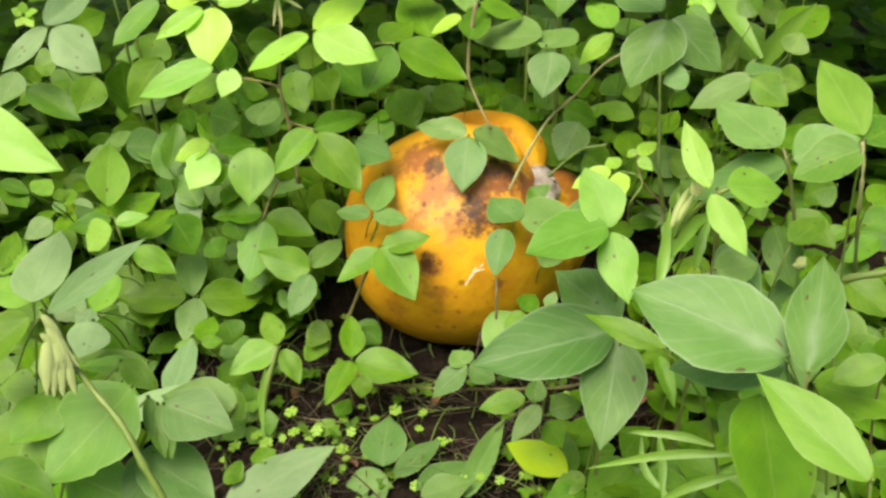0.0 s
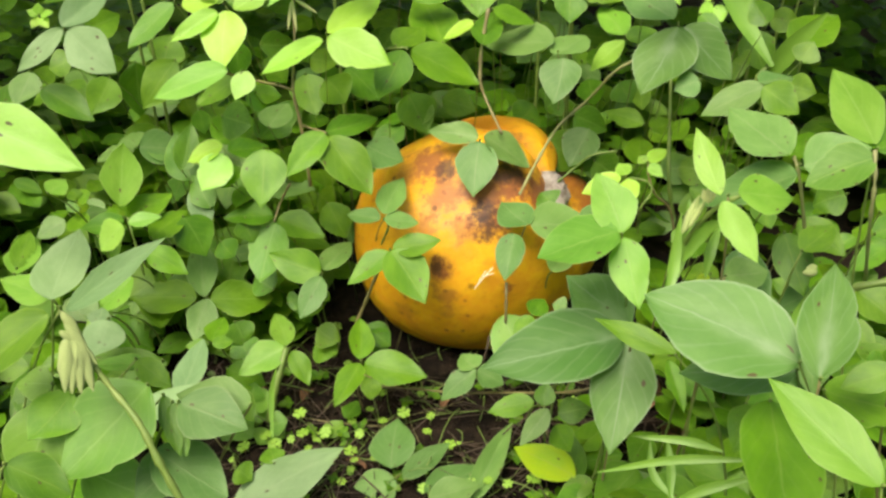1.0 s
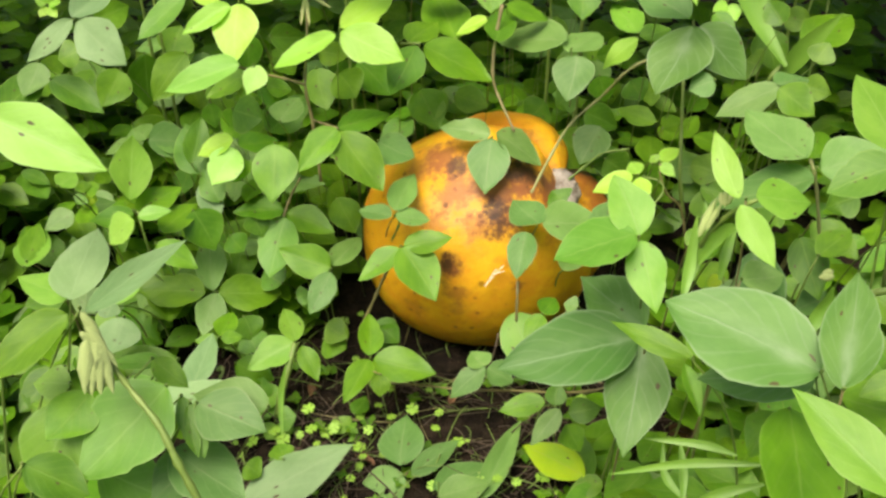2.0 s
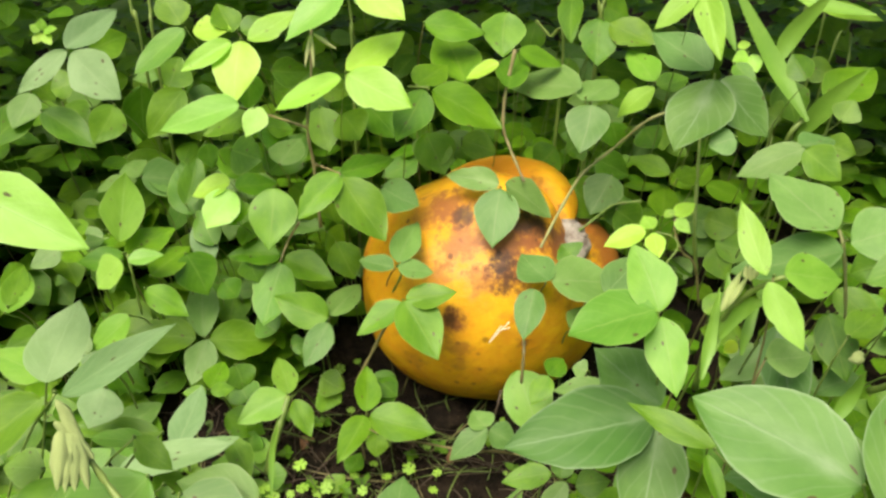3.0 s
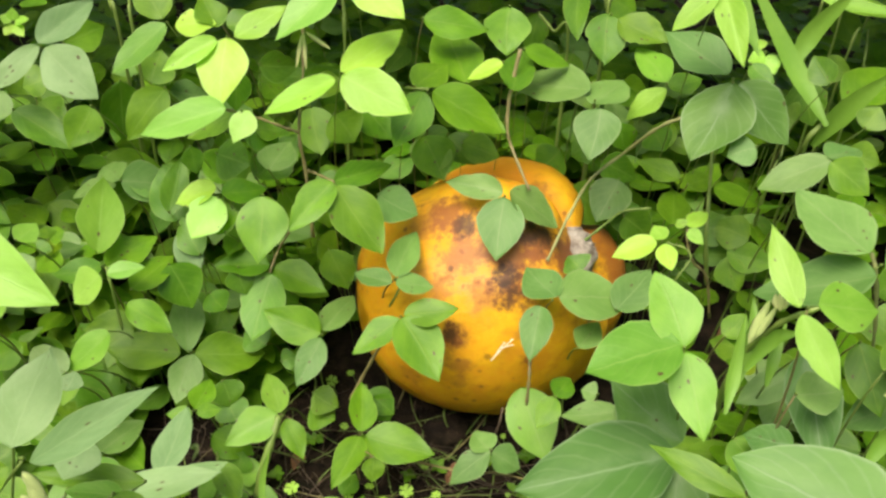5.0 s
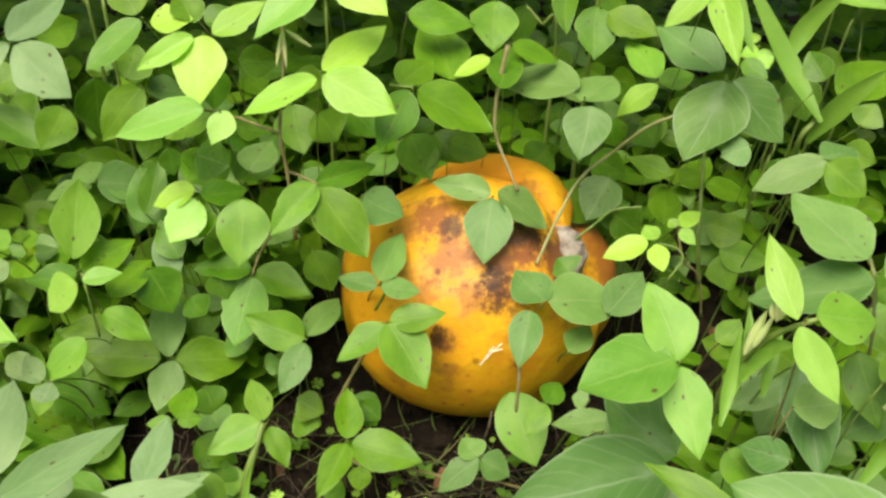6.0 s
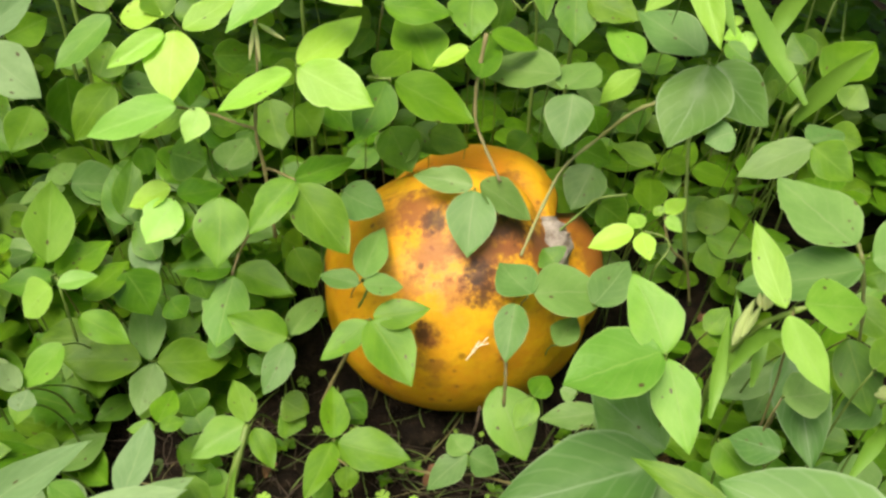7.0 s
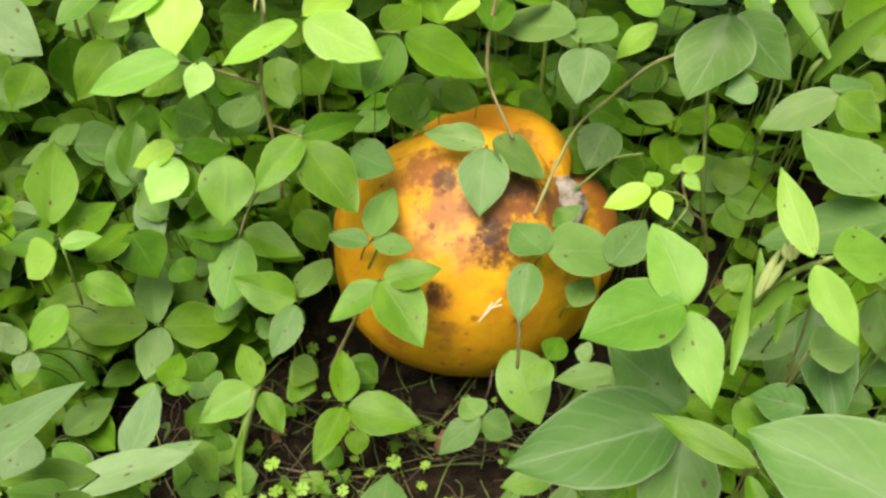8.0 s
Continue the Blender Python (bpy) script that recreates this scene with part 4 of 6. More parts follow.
leaflet(p, (-0.092, 0.810, 0.054), (-0.092, 0.793, 0.033), 0.027, (0.08, -0.78, 0.62), DEEP)
p = plant(0.172, 0.682, -0.000)
leaflet(p, (0.172, 0.682, -0.000), (0.261, 0.694, 0.006), 0.056, (-0.01, -0.44, 0.90), DULL)
p = plant(0.453, 0.887, 0.275)
leaflet(p, (0.453, 0.887, 0.275), (0.421, 0.892, 0.257), 0.045, (-0.40, -0.77, 0.49), DEEP)
p = plant(0.489, 0.874, 0.260)
leaflet(p, (0.489, 0.874, 0.260), (0.521, 0.898, 0.269), 0.037, (0.12, -0.50, 0.86), GREEN)
p = plant(0.400, 0.870, 0.251)
leaflet(p, (0.400, 0.870, 0.251), (0.442, 0.823, 0.235), 0.043, (-0.12, -0.45, 0.89), GREEN)
p = plant(0.419, 0.733, 0.248)
leaflet(p, (0.419, 0.733, 0.248), (0.454, 0.700, 0.231), 0.043, (-0.11, -0.53, 0.84), GREEN)
p = plant(0.446, 0.786, 0.282)
leaflet(p, (0.446, 0.786, 0.282), (0.483, 0.801, 0.294), 0.030, (-0.06, -0.53, 0.84), GREEN)
p = plant(0.455, 1.161, 0.356)
leaflet(p, (0.455, 1.161, 0.356), (0.528, 1.214, 0.388), 0.069, (-0.11, -0.39, 0.91), GREEN)
p = plant(0.453, 1.273, 0.362)
leaflet(p, (0.453, 1.273, 0.362), (0.493, 1.251, 0.357), 0.036, (-0.41, -0.83, 0.37), DEEP)
p = plant(0.475, 1.328, 0.432)
leaflet(p, (0.475, 1.328, 0.432), (0.556, 1.297, 0.426), 0.031, (-0.17, -0.59, 0.79), YOUNG)
p = plant(-0.353, 1.021, 0.213)
leaflet(p, (-0.353, 1.021, 0.213), (-0.382, 1.069, 0.265), 0.054, (0.12, -0.69, 0.71), DEEP)
p = plant(-0.467, 0.950, 0.052)
leaflet(p, (-0.467, 0.950, 0.052), (-0.401, 0.943, 0.015), 0.078, (0.36, -0.56, 0.75), GREEN, 7)
p = plant(-0.474, 0.913, 0.042)
leaflet(p, (-0.474, 0.913, 0.042), (-0.405, 0.912, 0.009), 0.067, (0.39, -0.34, 0.85), GREEN, 7)
p = plant(-0.430, 0.958, 0.047)
leaflet(p, (-0.430, 0.958, 0.047), (-0.392, 1.002, 0.055), 0.081, (0.26, -0.39, 0.88), GREEN, 7)
p = plant(-0.439, 0.964, 0.050)
leaflet(p, (-0.439, 0.964, 0.050), (-0.497, 0.998, 0.064), 0.074, (0.07, -0.27, 0.96), GREEN, 7)
p = plant(-0.365, 1.070, 0.364)
leaflet(p, (-0.365, 1.070, 0.364), (-0.411, 1.041, 0.308), 0.052, (0.01, -0.89, 0.45), DEEP)
p = plant(-0.434, 1.021, 0.358)
leaflet(p, (-0.434, 1.021, 0.358), (-0.453, 0.987, 0.322), 0.043, (0.43, -0.76, 0.48), DEEP)
p = plant(-0.288, 1.095, 0.383)
leaflet(p, (-0.288, 1.095, 0.383), (-0.288, 1.081, 0.335), 0.037, (0.16, -0.95, 0.27), DEEP)
p = plant(-0.207, 1.128, 0.325)
leaflet(p, (-0.207, 1.128, 0.325), (-0.185, 1.074, 0.290), 0.056, (0.14, -0.49, 0.86), GREEN)
p = plant(-0.151, 1.137, 0.333)
leaflet(p, (-0.151, 1.137, 0.333), (-0.106, 1.121, 0.289), 0.057, (0.43, -0.61, 0.66), GREEN)
p = plant(-0.048, 1.105, 0.304)
leaflet(p, (-0.048, 1.105, 0.304), (-0.059, 1.065, 0.272), 0.057, (-0.07, -0.61, 0.79), GREEN)
p = plant(-0.035, 1.119, 0.302)
leaflet(p, (-0.035, 1.119, 0.302), (0.003, 1.094, 0.277), 0.046, (0.11, -0.60, 0.79), GREEN)
p = plant(-0.173, 1.098, 0.330)
leaflet(p, (-0.173, 1.098, 0.330), (-0.148, 1.092, 0.297), 0.053, (0.32, -0.86, 0.39), DEEP)
p = plant(-0.063, 1.101, 0.307)
leaflet(p, (-0.063, 1.095, 0.310), (-0.034, 1.062, 0.270), 0.059, (0.19, -0.67, 0.72), GREEN)
p = plant(-0.016, 1.091, 0.306)
leaflet(p, (-0.016, 1.091, 0.306), (0.031, 1.088, 0.291), 0.040, (0.14, -0.81, 0.57), DEEP)
p = plant(-0.301, 1.031, 0.303)
leaflet(p, (-0.301, 1.031, 0.303), (-0.263, 1.033, 0.289), 0.053, (0.23, -0.86, 0.46), DEEP)
p = plant(-0.325, 1.015, 0.318)
leaflet(p, (-0.325, 1.015, 0.318), (-0.319, 1.006, 0.288), 0.026, (0.48, -0.80, 0.36), DEEP)
p = plant(-0.264, 1.068, 0.321)
leaflet(p, (-0.264, 1.068, 0.321), (-0.232, 1.078, 0.313), 0.041, (0.31, -0.36, 0.88), GREEN)
p = plant(-0.275, 1.059, 0.321)
leaflet(p, (-0.275, 1.059, 0.321), (-0.234, 1.068, 0.307), 0.046, (0.37, -0.43, 0.82), GREEN)
p = plant(-0.234, 1.006, 0.298)
leaflet(p, (-0.234, 1.006, 0.298), (-0.218, 1.055, 0.314), 0.045, (0.01, -0.32, 0.95), DULL)
p = plant(-0.232, 1.057, 0.247)
leaflet(p, (-0.232, 1.057, 0.247), (-0.203, 1.055, 0.194), 0.047, (0.53, -0.78, 0.33), DEEP)
p = plant(-0.317, 0.978, 0.195)
leaflet(p, (-0.317, 0.978, 0.195), (-0.345, 1.006, 0.229), 0.037, (0.12, -0.72, 0.68), DEEP)
p = plant(-0.349, 0.959, 0.192)
leaflet(p, (-0.349, 0.959, 0.192), (-0.322, 0.944, 0.141), 0.054, (0.41, -0.80, 0.45), DEEP)
p = plant(-0.303, 0.953, 0.159)
leaflet(p, (-0.303, 0.953, 0.159), (-0.285, 0.946, 0.140), 0.037, (0.27, -0.80, 0.54), DEEP)
p = plant(-0.274, 0.979, 0.180)
leaflet(p, (-0.274, 0.979, 0.180), (-0.262, 0.964, 0.152), 0.037, (0.35, -0.75, 0.56), DEEP)
p = plant(0.110, 1.158, 0.271)
leaflet(p, (0.110, 1.158, 0.271), (0.084, 1.158, 0.239), 0.050, (-0.39, -0.86, 0.33), DEEP)
p = plant(0.151, 1.161, 0.279)
leaflet(p, (0.151, 1.161, 0.279), (0.125, 1.161, 0.263), 0.052, (-0.37, -0.70, 0.61), DEEP)
p = plant(0.125, 1.127, 0.233)
leaflet(p, (0.125, 1.127, 0.233), (0.183, 1.111, 0.195), 0.059, (0.05, -0.89, 0.46), DEEP)
p = plant(0.194, 1.098, 0.212)
leaflet(p, (0.194, 1.098, 0.212), (0.230, 1.087, 0.188), 0.048, (-0.05, -0.93, 0.35), DEEP)
p = plant(0.190, 1.213, 0.289)
leaflet(p, (0.190, 1.213, 0.289), (0.202, 1.204, 0.252), 0.045, (-0.14, -0.97, 0.21), DEEP)
p = plant(0.234, 1.203, 0.288)
leaflet(p, (0.234, 1.203, 0.288), (0.252, 1.190, 0.262), 0.044, (-0.16, -0.93, 0.34), DEEP)
p = plant(0.171, 1.189, 0.241)
leaflet(p, (0.171, 1.189, 0.241), (0.221, 1.188, 0.218), 0.046, (0.18, -0.90, 0.41), DEEP)
p = plant(0.191, 1.155, 0.234)
leaflet(p, (0.187, 1.131, 0.246), (0.158, 1.086, 0.211), 0.060, (-0.21, -0.52, 0.83), DULL)
p = plant(-0.179, 1.058, 0.160)
leaflet(p, (-0.177, 1.049, 0.166), (-0.150, 1.027, 0.123), 0.048, (0.19, -0.82, 0.54), DEEP)
p = plant(-0.192, 1.062, 0.173)
leaflet(p, (-0.192, 1.062, 0.173), (-0.167, 1.068, 0.153), 0.042, (0.49, -0.76, 0.43), DEEP)
p = plant(-0.243, 0.959, 0.080)
leaflet(p, (-0.243, 0.959, 0.080), (-0.272, 0.975, 0.091), 0.046, (0.00, -0.57, 0.82), DEEP)
p = plant(-0.221, 0.941, 0.070)
leaflet(p, (-0.221, 0.941, 0.070), (-0.202, 0.948, 0.073), 0.027, (0.13, -0.67, 0.73), DEEP)
p = plant(-0.288, 0.914, 0.057)
leaflet(p, (-0.288, 0.914, 0.057), (-0.275, 0.897, 0.030), 0.043, (0.35, -0.71, 0.61), DEEP)
p = plant(-0.543, 1.206, 0.360)
leaflet(p, (-0.543, 1.206, 0.360), (-0.507, 1.254, 0.370), 0.050, (0.62, -0.57, 0.54), DEEP)
p = plant(-0.472, 1.193, 0.317)
leaflet(p, (-0.472, 1.193, 0.317), (-0.476, 1.179, 0.238), 0.057, (0.60, -0.73, 0.33), DEEP)
p = plant(-0.444, 1.223, 0.304)
leaflet(p, (-0.444, 1.223, 0.304), (-0.435, 1.259, 0.340), 0.058, (0.38, -0.70, 0.61), DEEP)
p = plant(-0.305, 1.269, 0.320)
leaflet(p, (-0.305, 1.269, 0.320), (-0.254, 1.296, 0.312), 0.047, (0.48, -0.81, 0.35), DEEP)
p = plant(-0.491, 1.149, 0.226)
leaflet(p, (-0.491, 1.149, 0.226), (-0.424, 1.170, 0.203), 0.039, (0.41, -0.74, 0.53), DEEP)
p = plant(0.080, 1.363, 0.384)
leaflet(p, (0.080, 1.363, 0.384), (0.069, 1.346, 0.330), 0.041, (0.00, -0.96, 0.29), DEEP)
p = plant(0.173, 1.358, 0.415)
leaflet(p, (0.173, 1.358, 0.415), (0.213, 1.342, 0.397), 0.045, (-0.25, -0.93, 0.27), DEEP)
p = plant(0.133, 1.340, 0.336)
leaflet(p, (0.133, 1.340, 0.336), (0.121, 1.327, 0.288), 0.049, (-0.08, -0.95, 0.29), DEEP)
p = plant(0.406, 1.016, 0.357)
leaflet(p, (0.406, 1.016, 0.357), (0.439, 1.000, 0.353), 0.036, (-0.34, -0.83, 0.44), DEEP)
p = plant(0.385, 1.058, 0.418)
leaflet(p, (0.385, 1.058, 0.418), (0.369, 1.086, 0.440), 0.034, (-0.53, -0.68, 0.50), DEEP)
p = plant(0.421, 1.024, 0.382)
leaflet(p, (0.421, 1.024, 0.382), (0.436, 1.035, 0.405), 0.036, (-0.29, -0.77, 0.57), DEEP)
p = plant(-0.473, 0.877, 0.268)
leaflet(p, (-0.473, 0.877, 0.268), (-0.464, 0.906, 0.271), 0.029, (0.23, -0.60, 0.77), LIGHT)
p = plant(-0.499, 0.814, 0.202)
leaflet(p, (-0.499, 0.814, 0.202), (-0.508, 0.876, 0.221), 0.030, (0.31, -0.23, 0.92), GREEN)
p = plant(-0.498, 0.805, 0.200)
leaflet(p, (-0.498, 0.805, 0.200), (-0.503, 0.874, 0.211), 0.041, (0.13, -0.14, 0.98), LIGHT)
p = plant(-0.614, 1.033, 0.288)
leaflet(p, (-0.614, 1.033, 0.288), (-0.595, 1.137, 0.326), 0.056, (0.24, -0.37, 0.90), GREEN)
p = plant(-0.356, 1.001, 0.237)
leaflet(p, (-0.356, 1.001, 0.237), (-0.349, 1.047, 0.288), 0.035, (0.35, -0.72, 0.60), DEEP)
p = plant(-0.317, 1.042, 0.259)
leaflet(p, (-0.317, 1.042, 0.259), (-0.283, 1.106, 0.274), 0.064, (0.25, -0.33, 0.91), GREEN)
p = plant(-0.263, 1.051, 0.262)
leaflet(p, (-0.263, 1.051, 0.262), (-0.226, 1.119, 0.288), 0.057, (0.23, -0.45, 0.86), GREEN)
p = plant(-0.441, 0.979, 0.251)
leaflet(p, (-0.480, 1.057, 0.205), (-0.416, 1.107, 0.219), 0.053, (0.47, -0.74, 0.49), DEEP)
p = plant(-0.284, 0.977, 0.229)
leaflet(p, (-0.284, 0.977, 0.229), (-0.305, 1.005, 0.246), 0.043, (-0.09, -0.55, 0.83), GREEN)
p = plant(0.180, 1.113, 0.192)
leaflet(p, (0.180, 1.113, 0.192), (0.218, 1.128, 0.213), 0.051, (-0.01, -0.80, 0.60), DEEP)
p = plant(0.285, 1.095, 0.199)
leaflet(p, (0.285, 1.095, 0.199), (0.337, 1.095, 0.210), 0.047, (-0.13, -0.77, 0.62), DEEP)
p = plant(0.288, 1.081, 0.171)
leaflet(p, (0.288, 1.081, 0.171), (0.340, 1.079, 0.175), 0.031, (-0.07, -0.83, 0.55), DEEP)
p = plant(0.268, 0.677, 0.299)
leaflet(p, (0.268, 0.677, 0.299), (0.309, 0.683, 0.303), 0.039, (-0.03, -0.45, 0.89), DULL)
p = plant(0.127, 0.710, 0.085)
leaflet(p, (0.128, 0.715, 0.089), (0.164, 0.718, 0.098), 0.030, (-0.14, -0.61, 0.78), DEEP)
leaflet(p, (0.125, 0.706, 0.081), (0.142, 0.689, 0.058), 0.031, (0.20, -0.72, 0.67), DEEP)
p = plant(-0.289, 0.859, 0.022)
leaflet(p, (-0.289, 0.859, 0.022), (-0.238, 0.852, 0.004), 0.046, (0.27, -0.36, 0.89), GREEN)
p = plant(-0.265, 0.882, 0.024)
leaflet(p, (-0.265, 0.882, 0.024), (-0.287, 0.911, 0.036), 0.043, (-0.02, -0.41, 0.91), DEEP)
p = plant(-0.181, 0.906, 0.029)
leaflet(p, (-0.181, 0.906, 0.029), (-0.150, 0.898, 0.019), 0.048, (0.17, -0.40, 0.90), GREEN)
p = plant(-0.107, 0.914, 0.047)
leaflet(p, (-0.107, 0.914, 0.047), (-0.084, 0.903, 0.020), 0.037, (0.14, -0.87, 0.47), DEEP)
p = plant(-0.117, 0.871, -0.014)
leaflet(p, (-0.117, 0.871, -0.014), (-0.108, 0.915, -0.012), 0.031, (0.10, -0.05, 0.99), GREEN)
p = plant(-0.131, 0.825, -0.028)
leaflet(p, (-0.131, 0.825, -0.028), (-0.120, 0.856, -0.022), 0.027, (-0.03, -0.23, 0.97), GREEN)
p = plant(-0.155, 0.803, -0.040)
leaflet(p, (-0.155, 0.803, -0.040), (-0.136, 0.825, -0.031), 0.028, (-0.10, -0.30, 0.95), LIGHT)
p = plant(-0.474, 0.926, 0.001)
leaflet(p, (-0.476, 0.933, 0.005), (-0.415, 0.966, -0.008), 0.082, (0.34, -0.27, 0.90), GREEN, 7)
leaflet(p, (-0.471, 0.918, -0.002), (-0.416, 0.921, -0.031), 0.065, (0.44, -0.37, 0.82), GREEN, 7)
p = plant(-0.188, 0.470, 0.320)
leaflet(p, (-0.188, 0.470, 0.320), (-0.168, 0.433, 0.295), 0.016, (0.26, -0.45, 0.85), GREEN)
p = plant(-0.125, 0.473, 0.310)
leaflet(p, (-0.125, 0.473, 0.310), (-0.187, 0.486, 0.308), 0.039, (-0.09, -0.34, 0.94), DULL)
p = plant(0.335, 0.685, 0.322)
leaflet(p, (0.335, 0.685, 0.322), (0.370, 0.712, 0.337), 0.031, (-0.13, -0.34, 0.93), GREEN)
p = plant(-0.306, 0.739, 0.069)
leaflet(p, (-0.306, 0.744, 0.074), (-0.300, 0.826, 0.100), 0.041, (-0.09, -0.30, 0.95), SILVER)
leaflet(p, (-0.308, 0.737, 0.066), (-0.245, 0.781, 0.065), 0.026, (0.31, -0.32, 0.89), SILVER)
leaflet(p, (-0.305, 0.737, 0.070), (-0.368, 0.732, 0.056), 0.030, (-0.19, -0.44, 0.88), SILVER)
p = plant(-0.226, 0.526, 0.302)
leaflet(p, (-0.226, 0.526, 0.302), (-0.274, 0.537, 0.292), 0.019, (-0.25, -0.19, 0.95), LIGHT)
p = plant(-0.268, 0.567, 0.316)
leaflet(p, (-0.268, 0.567, 0.316), (-0.275, 0.542, 0.296), 0.037, (-0.03, -0.61, 0.79), SILVER)
p = plant(-0.249, 0.442, 0.271)
leaflet(p, (-0.249, 0.442, 0.271), (-0.190, 0.435, 0.247), 0.047, (0.23, -0.59, 0.78), LIGHT)
p = plant(-0.181, 0.465, 0.270)
leaflet(p, (-0.181, 0.465, 0.270), (-0.209, 0.430, 0.252), 0.039, (0.18, -0.55, 0.82), DULL)
p = plant(-0.241, 0.463, 0.288)
leaflet(p, (-0.241, 0.463, 0.288), (-0.283, 0.450, 0.283), 0.042, (0.04, -0.42, 0.90), GREEN)
p = plant(-0.352, 0.703, 0.081)
leaflet(p, (-0.352, 0.703, 0.081), (-0.239, 0.744, 0.088), 0.039, (0.04, -0.28, 0.96), SILVER)
p = plant(-0.372, 0.742, 0.095)
leaflet(p, (-0.372, 0.742, 0.095), (-0.334, 0.733, 0.069), 0.028, (0.37, -0.57, 0.73), LIGHT)
p = plant(-0.401, 0.697, 0.068)
leaflet(p, (-0.401, 0.697, 0.068), (-0.369, 0.729, 0.085), 0.038, (0.11, -0.55, 0.83), LIGHT)
p = plant(-0.264, 0.801, 0.041)
leaflet(p, (-0.264, 0.801, 0.041), (-0.235, 0.775, 0.010), 0.033, (0.32, -0.57, 0.76), GREEN)
p = plant(-0.335, 0.745, 0.035)
leaflet(p, (-0.335, 0.745, 0.035), (-0.296, 0.735, 0.015), 0.037, (0.37, -0.33, 0.87), GREEN)
p = plant(-0.244, 0.466, 0.400)
leaflet(p, (-0.240, 0.465, 0.399), (-0.164, 0.472, 0.455), 0.023, (-0.25, -0.70, 0.65), SILVER)
leaflet(p, (-0.252, 0.470, 0.404), (-0.251, 0.530, 0.424), 0.043, (-0.10, -0.60, 0.80), SILVER)
leaflet(p, (-0.252, 0.462, 0.398), (-0.305, 0.430, 0.365), 0.036, (-0.10, -0.55, 0.80), GREEN)

p = plant(-0.255, 0.832, -0.016, "low pale green weed with round crinkled leaves", 0.1)
leaflet(p, (-0.258, 0.833, -0.014), (-0.282, 0.836, -0.001), 0.036, (-0.05, -0.45, 0.85), LIGHT)
leaflet(p, (-0.257, 0.830, -0.018), (-0.269, 0.815, -0.034), 0.036, (-0.20, -0.45, 0.85), LIGHT)
leaflet(p, (-0.252, 0.831, -0.018), (-0.228, 0.821, -0.027), 0.036, (0.15, -0.45, 0.85), LIGHT)
leaflet(p, (-0.252, 0.833, -0.015), (-0.225, 0.836, -0.003), 0.036, (-0.05, -0.45, 0.85), LIGHT)
leaflet(p, (-0.255, 0.834, -0.013), (-0.251, 0.845, 0.012), 0.036, (-0.05, -0.45, 0.85), LIGHT)
p = plant(-0.272, 0.805, -0.020, "low pale green weed with round crinkled leaves", 0.1)
leaflet(p, (-0.275, 0.806, -0.019), (-0.293, 0.807, -0.008), 0.036, (-0.05, -0.45, 0.85), LIGHT)
leaflet(p, (-0.274, 0.804, -0.023), (-0.286, 0.789, -0.038), 0.036, (0.10, -0.45, 0.85), LIGHT)
leaflet(p, (-0.269, 0.804, -0.022), (-0.246, 0.793, -0.034), 0.036, (0.05, -0.45, 0.85), LIGHT)
p = plant(-0.229, 0.804, -0.025, "low pale green weed with round crinkled leaves", 0.1)
leaflet(p, (-0.226, 0.803, -0.027), (-0.207, 0.794, -0.035), 0.036, (0.15, -0.45, 0.85), LIGHT)
leaflet(p, (-0.230, 0.802, -0.027), (-0.239, 0.788, -0.042), 0.036, (-0.15, -0.45, 0.85), LIGHT)
leaflet(p, (-0.226, 0.804, -0.024), (-0.203, 0.806, -0.015), 0.036, (0.05, -0.45, 0.85), LIGHT)

# ---- small weeds, yellowed bits and stalks between the beans ----
p = plant(-0.633, 1.256, 0.367, "small lime-green weed between bean leaves", 0.1)
leaflet(p, (-0.635, 1.256, 0.368), (-0.649, 1.254, 0.377), 0.017, (0.05, -0.55, 0.83), YOUNG)
leaflet(p, (-0.633, 1.257, 0.369), (-0.633, 1.260, 0.386), 0.017, (0.05, -0.55, 0.83), YOUNG)
leaflet(p, (-0.631, 1.256, 0.368), (-0.610, 1.254, 0.375), 0.017, (0.05, -0.55, 0.83), YOUNG)
leaflet(p, (-0.631, 1.255, 0.365), (-0.615, 1.241, 0.354), 0.017, (0.05, -0.55, 0.83), YOUNG)
leaflet(p, (-0.634, 1.255, 0.365), (-0.642, 1.240, 0.354), 0.017, (0.05, -0.55, 0.83), YOUNG)
p = plant(-0.504, 0.989, 0.195, "small lobed green weed below the beans", 0.1)
leaflet(p, (-0.505, 0.988, 0.194), (-0.513, 0.977, 0.187), 0.024, (0.05, -0.55, 0.83), GREEN)
leaflet(p, (-0.504, 0.990, 0.197), (-0.507, 0.994, 0.213), 0.024, (0.05, -0.55, 0.83), GREEN)
leaflet(p, (-0.502, 0.990, 0.196), (-0.484, 0.992, 0.209), 0.024, (0.05, -0.55, 0.83), GREEN)
p = plant(-0.504, 1.004, 0.191, "yellow fading weed leaf in the shade", 0.1)
leaflet(p, (-0.504, 1.003, 0.189), (-0.502, 0.986, 0.172), 0.024, (0.05, -0.55, 0.83), PALE)
p = plant(-0.345, 0.999, 0.221, "curled silvery leaf standing in the shade", 0.1)
leaflet(p, (-0.343, 0.996, 0.215), (-0.319, 0.962, 0.170), 0.034, (0.05, -0.55, 0.83), SILVER)
p = plant(0.309, 0.860, 0.182, "small yellow fading leaf between stems", 0.1)
leaflet(p, (0.307, 0.859, 0.181), (0.292, 0.848, 0.173), 0.016, (0.05, -0.55, 0.83), PALE)

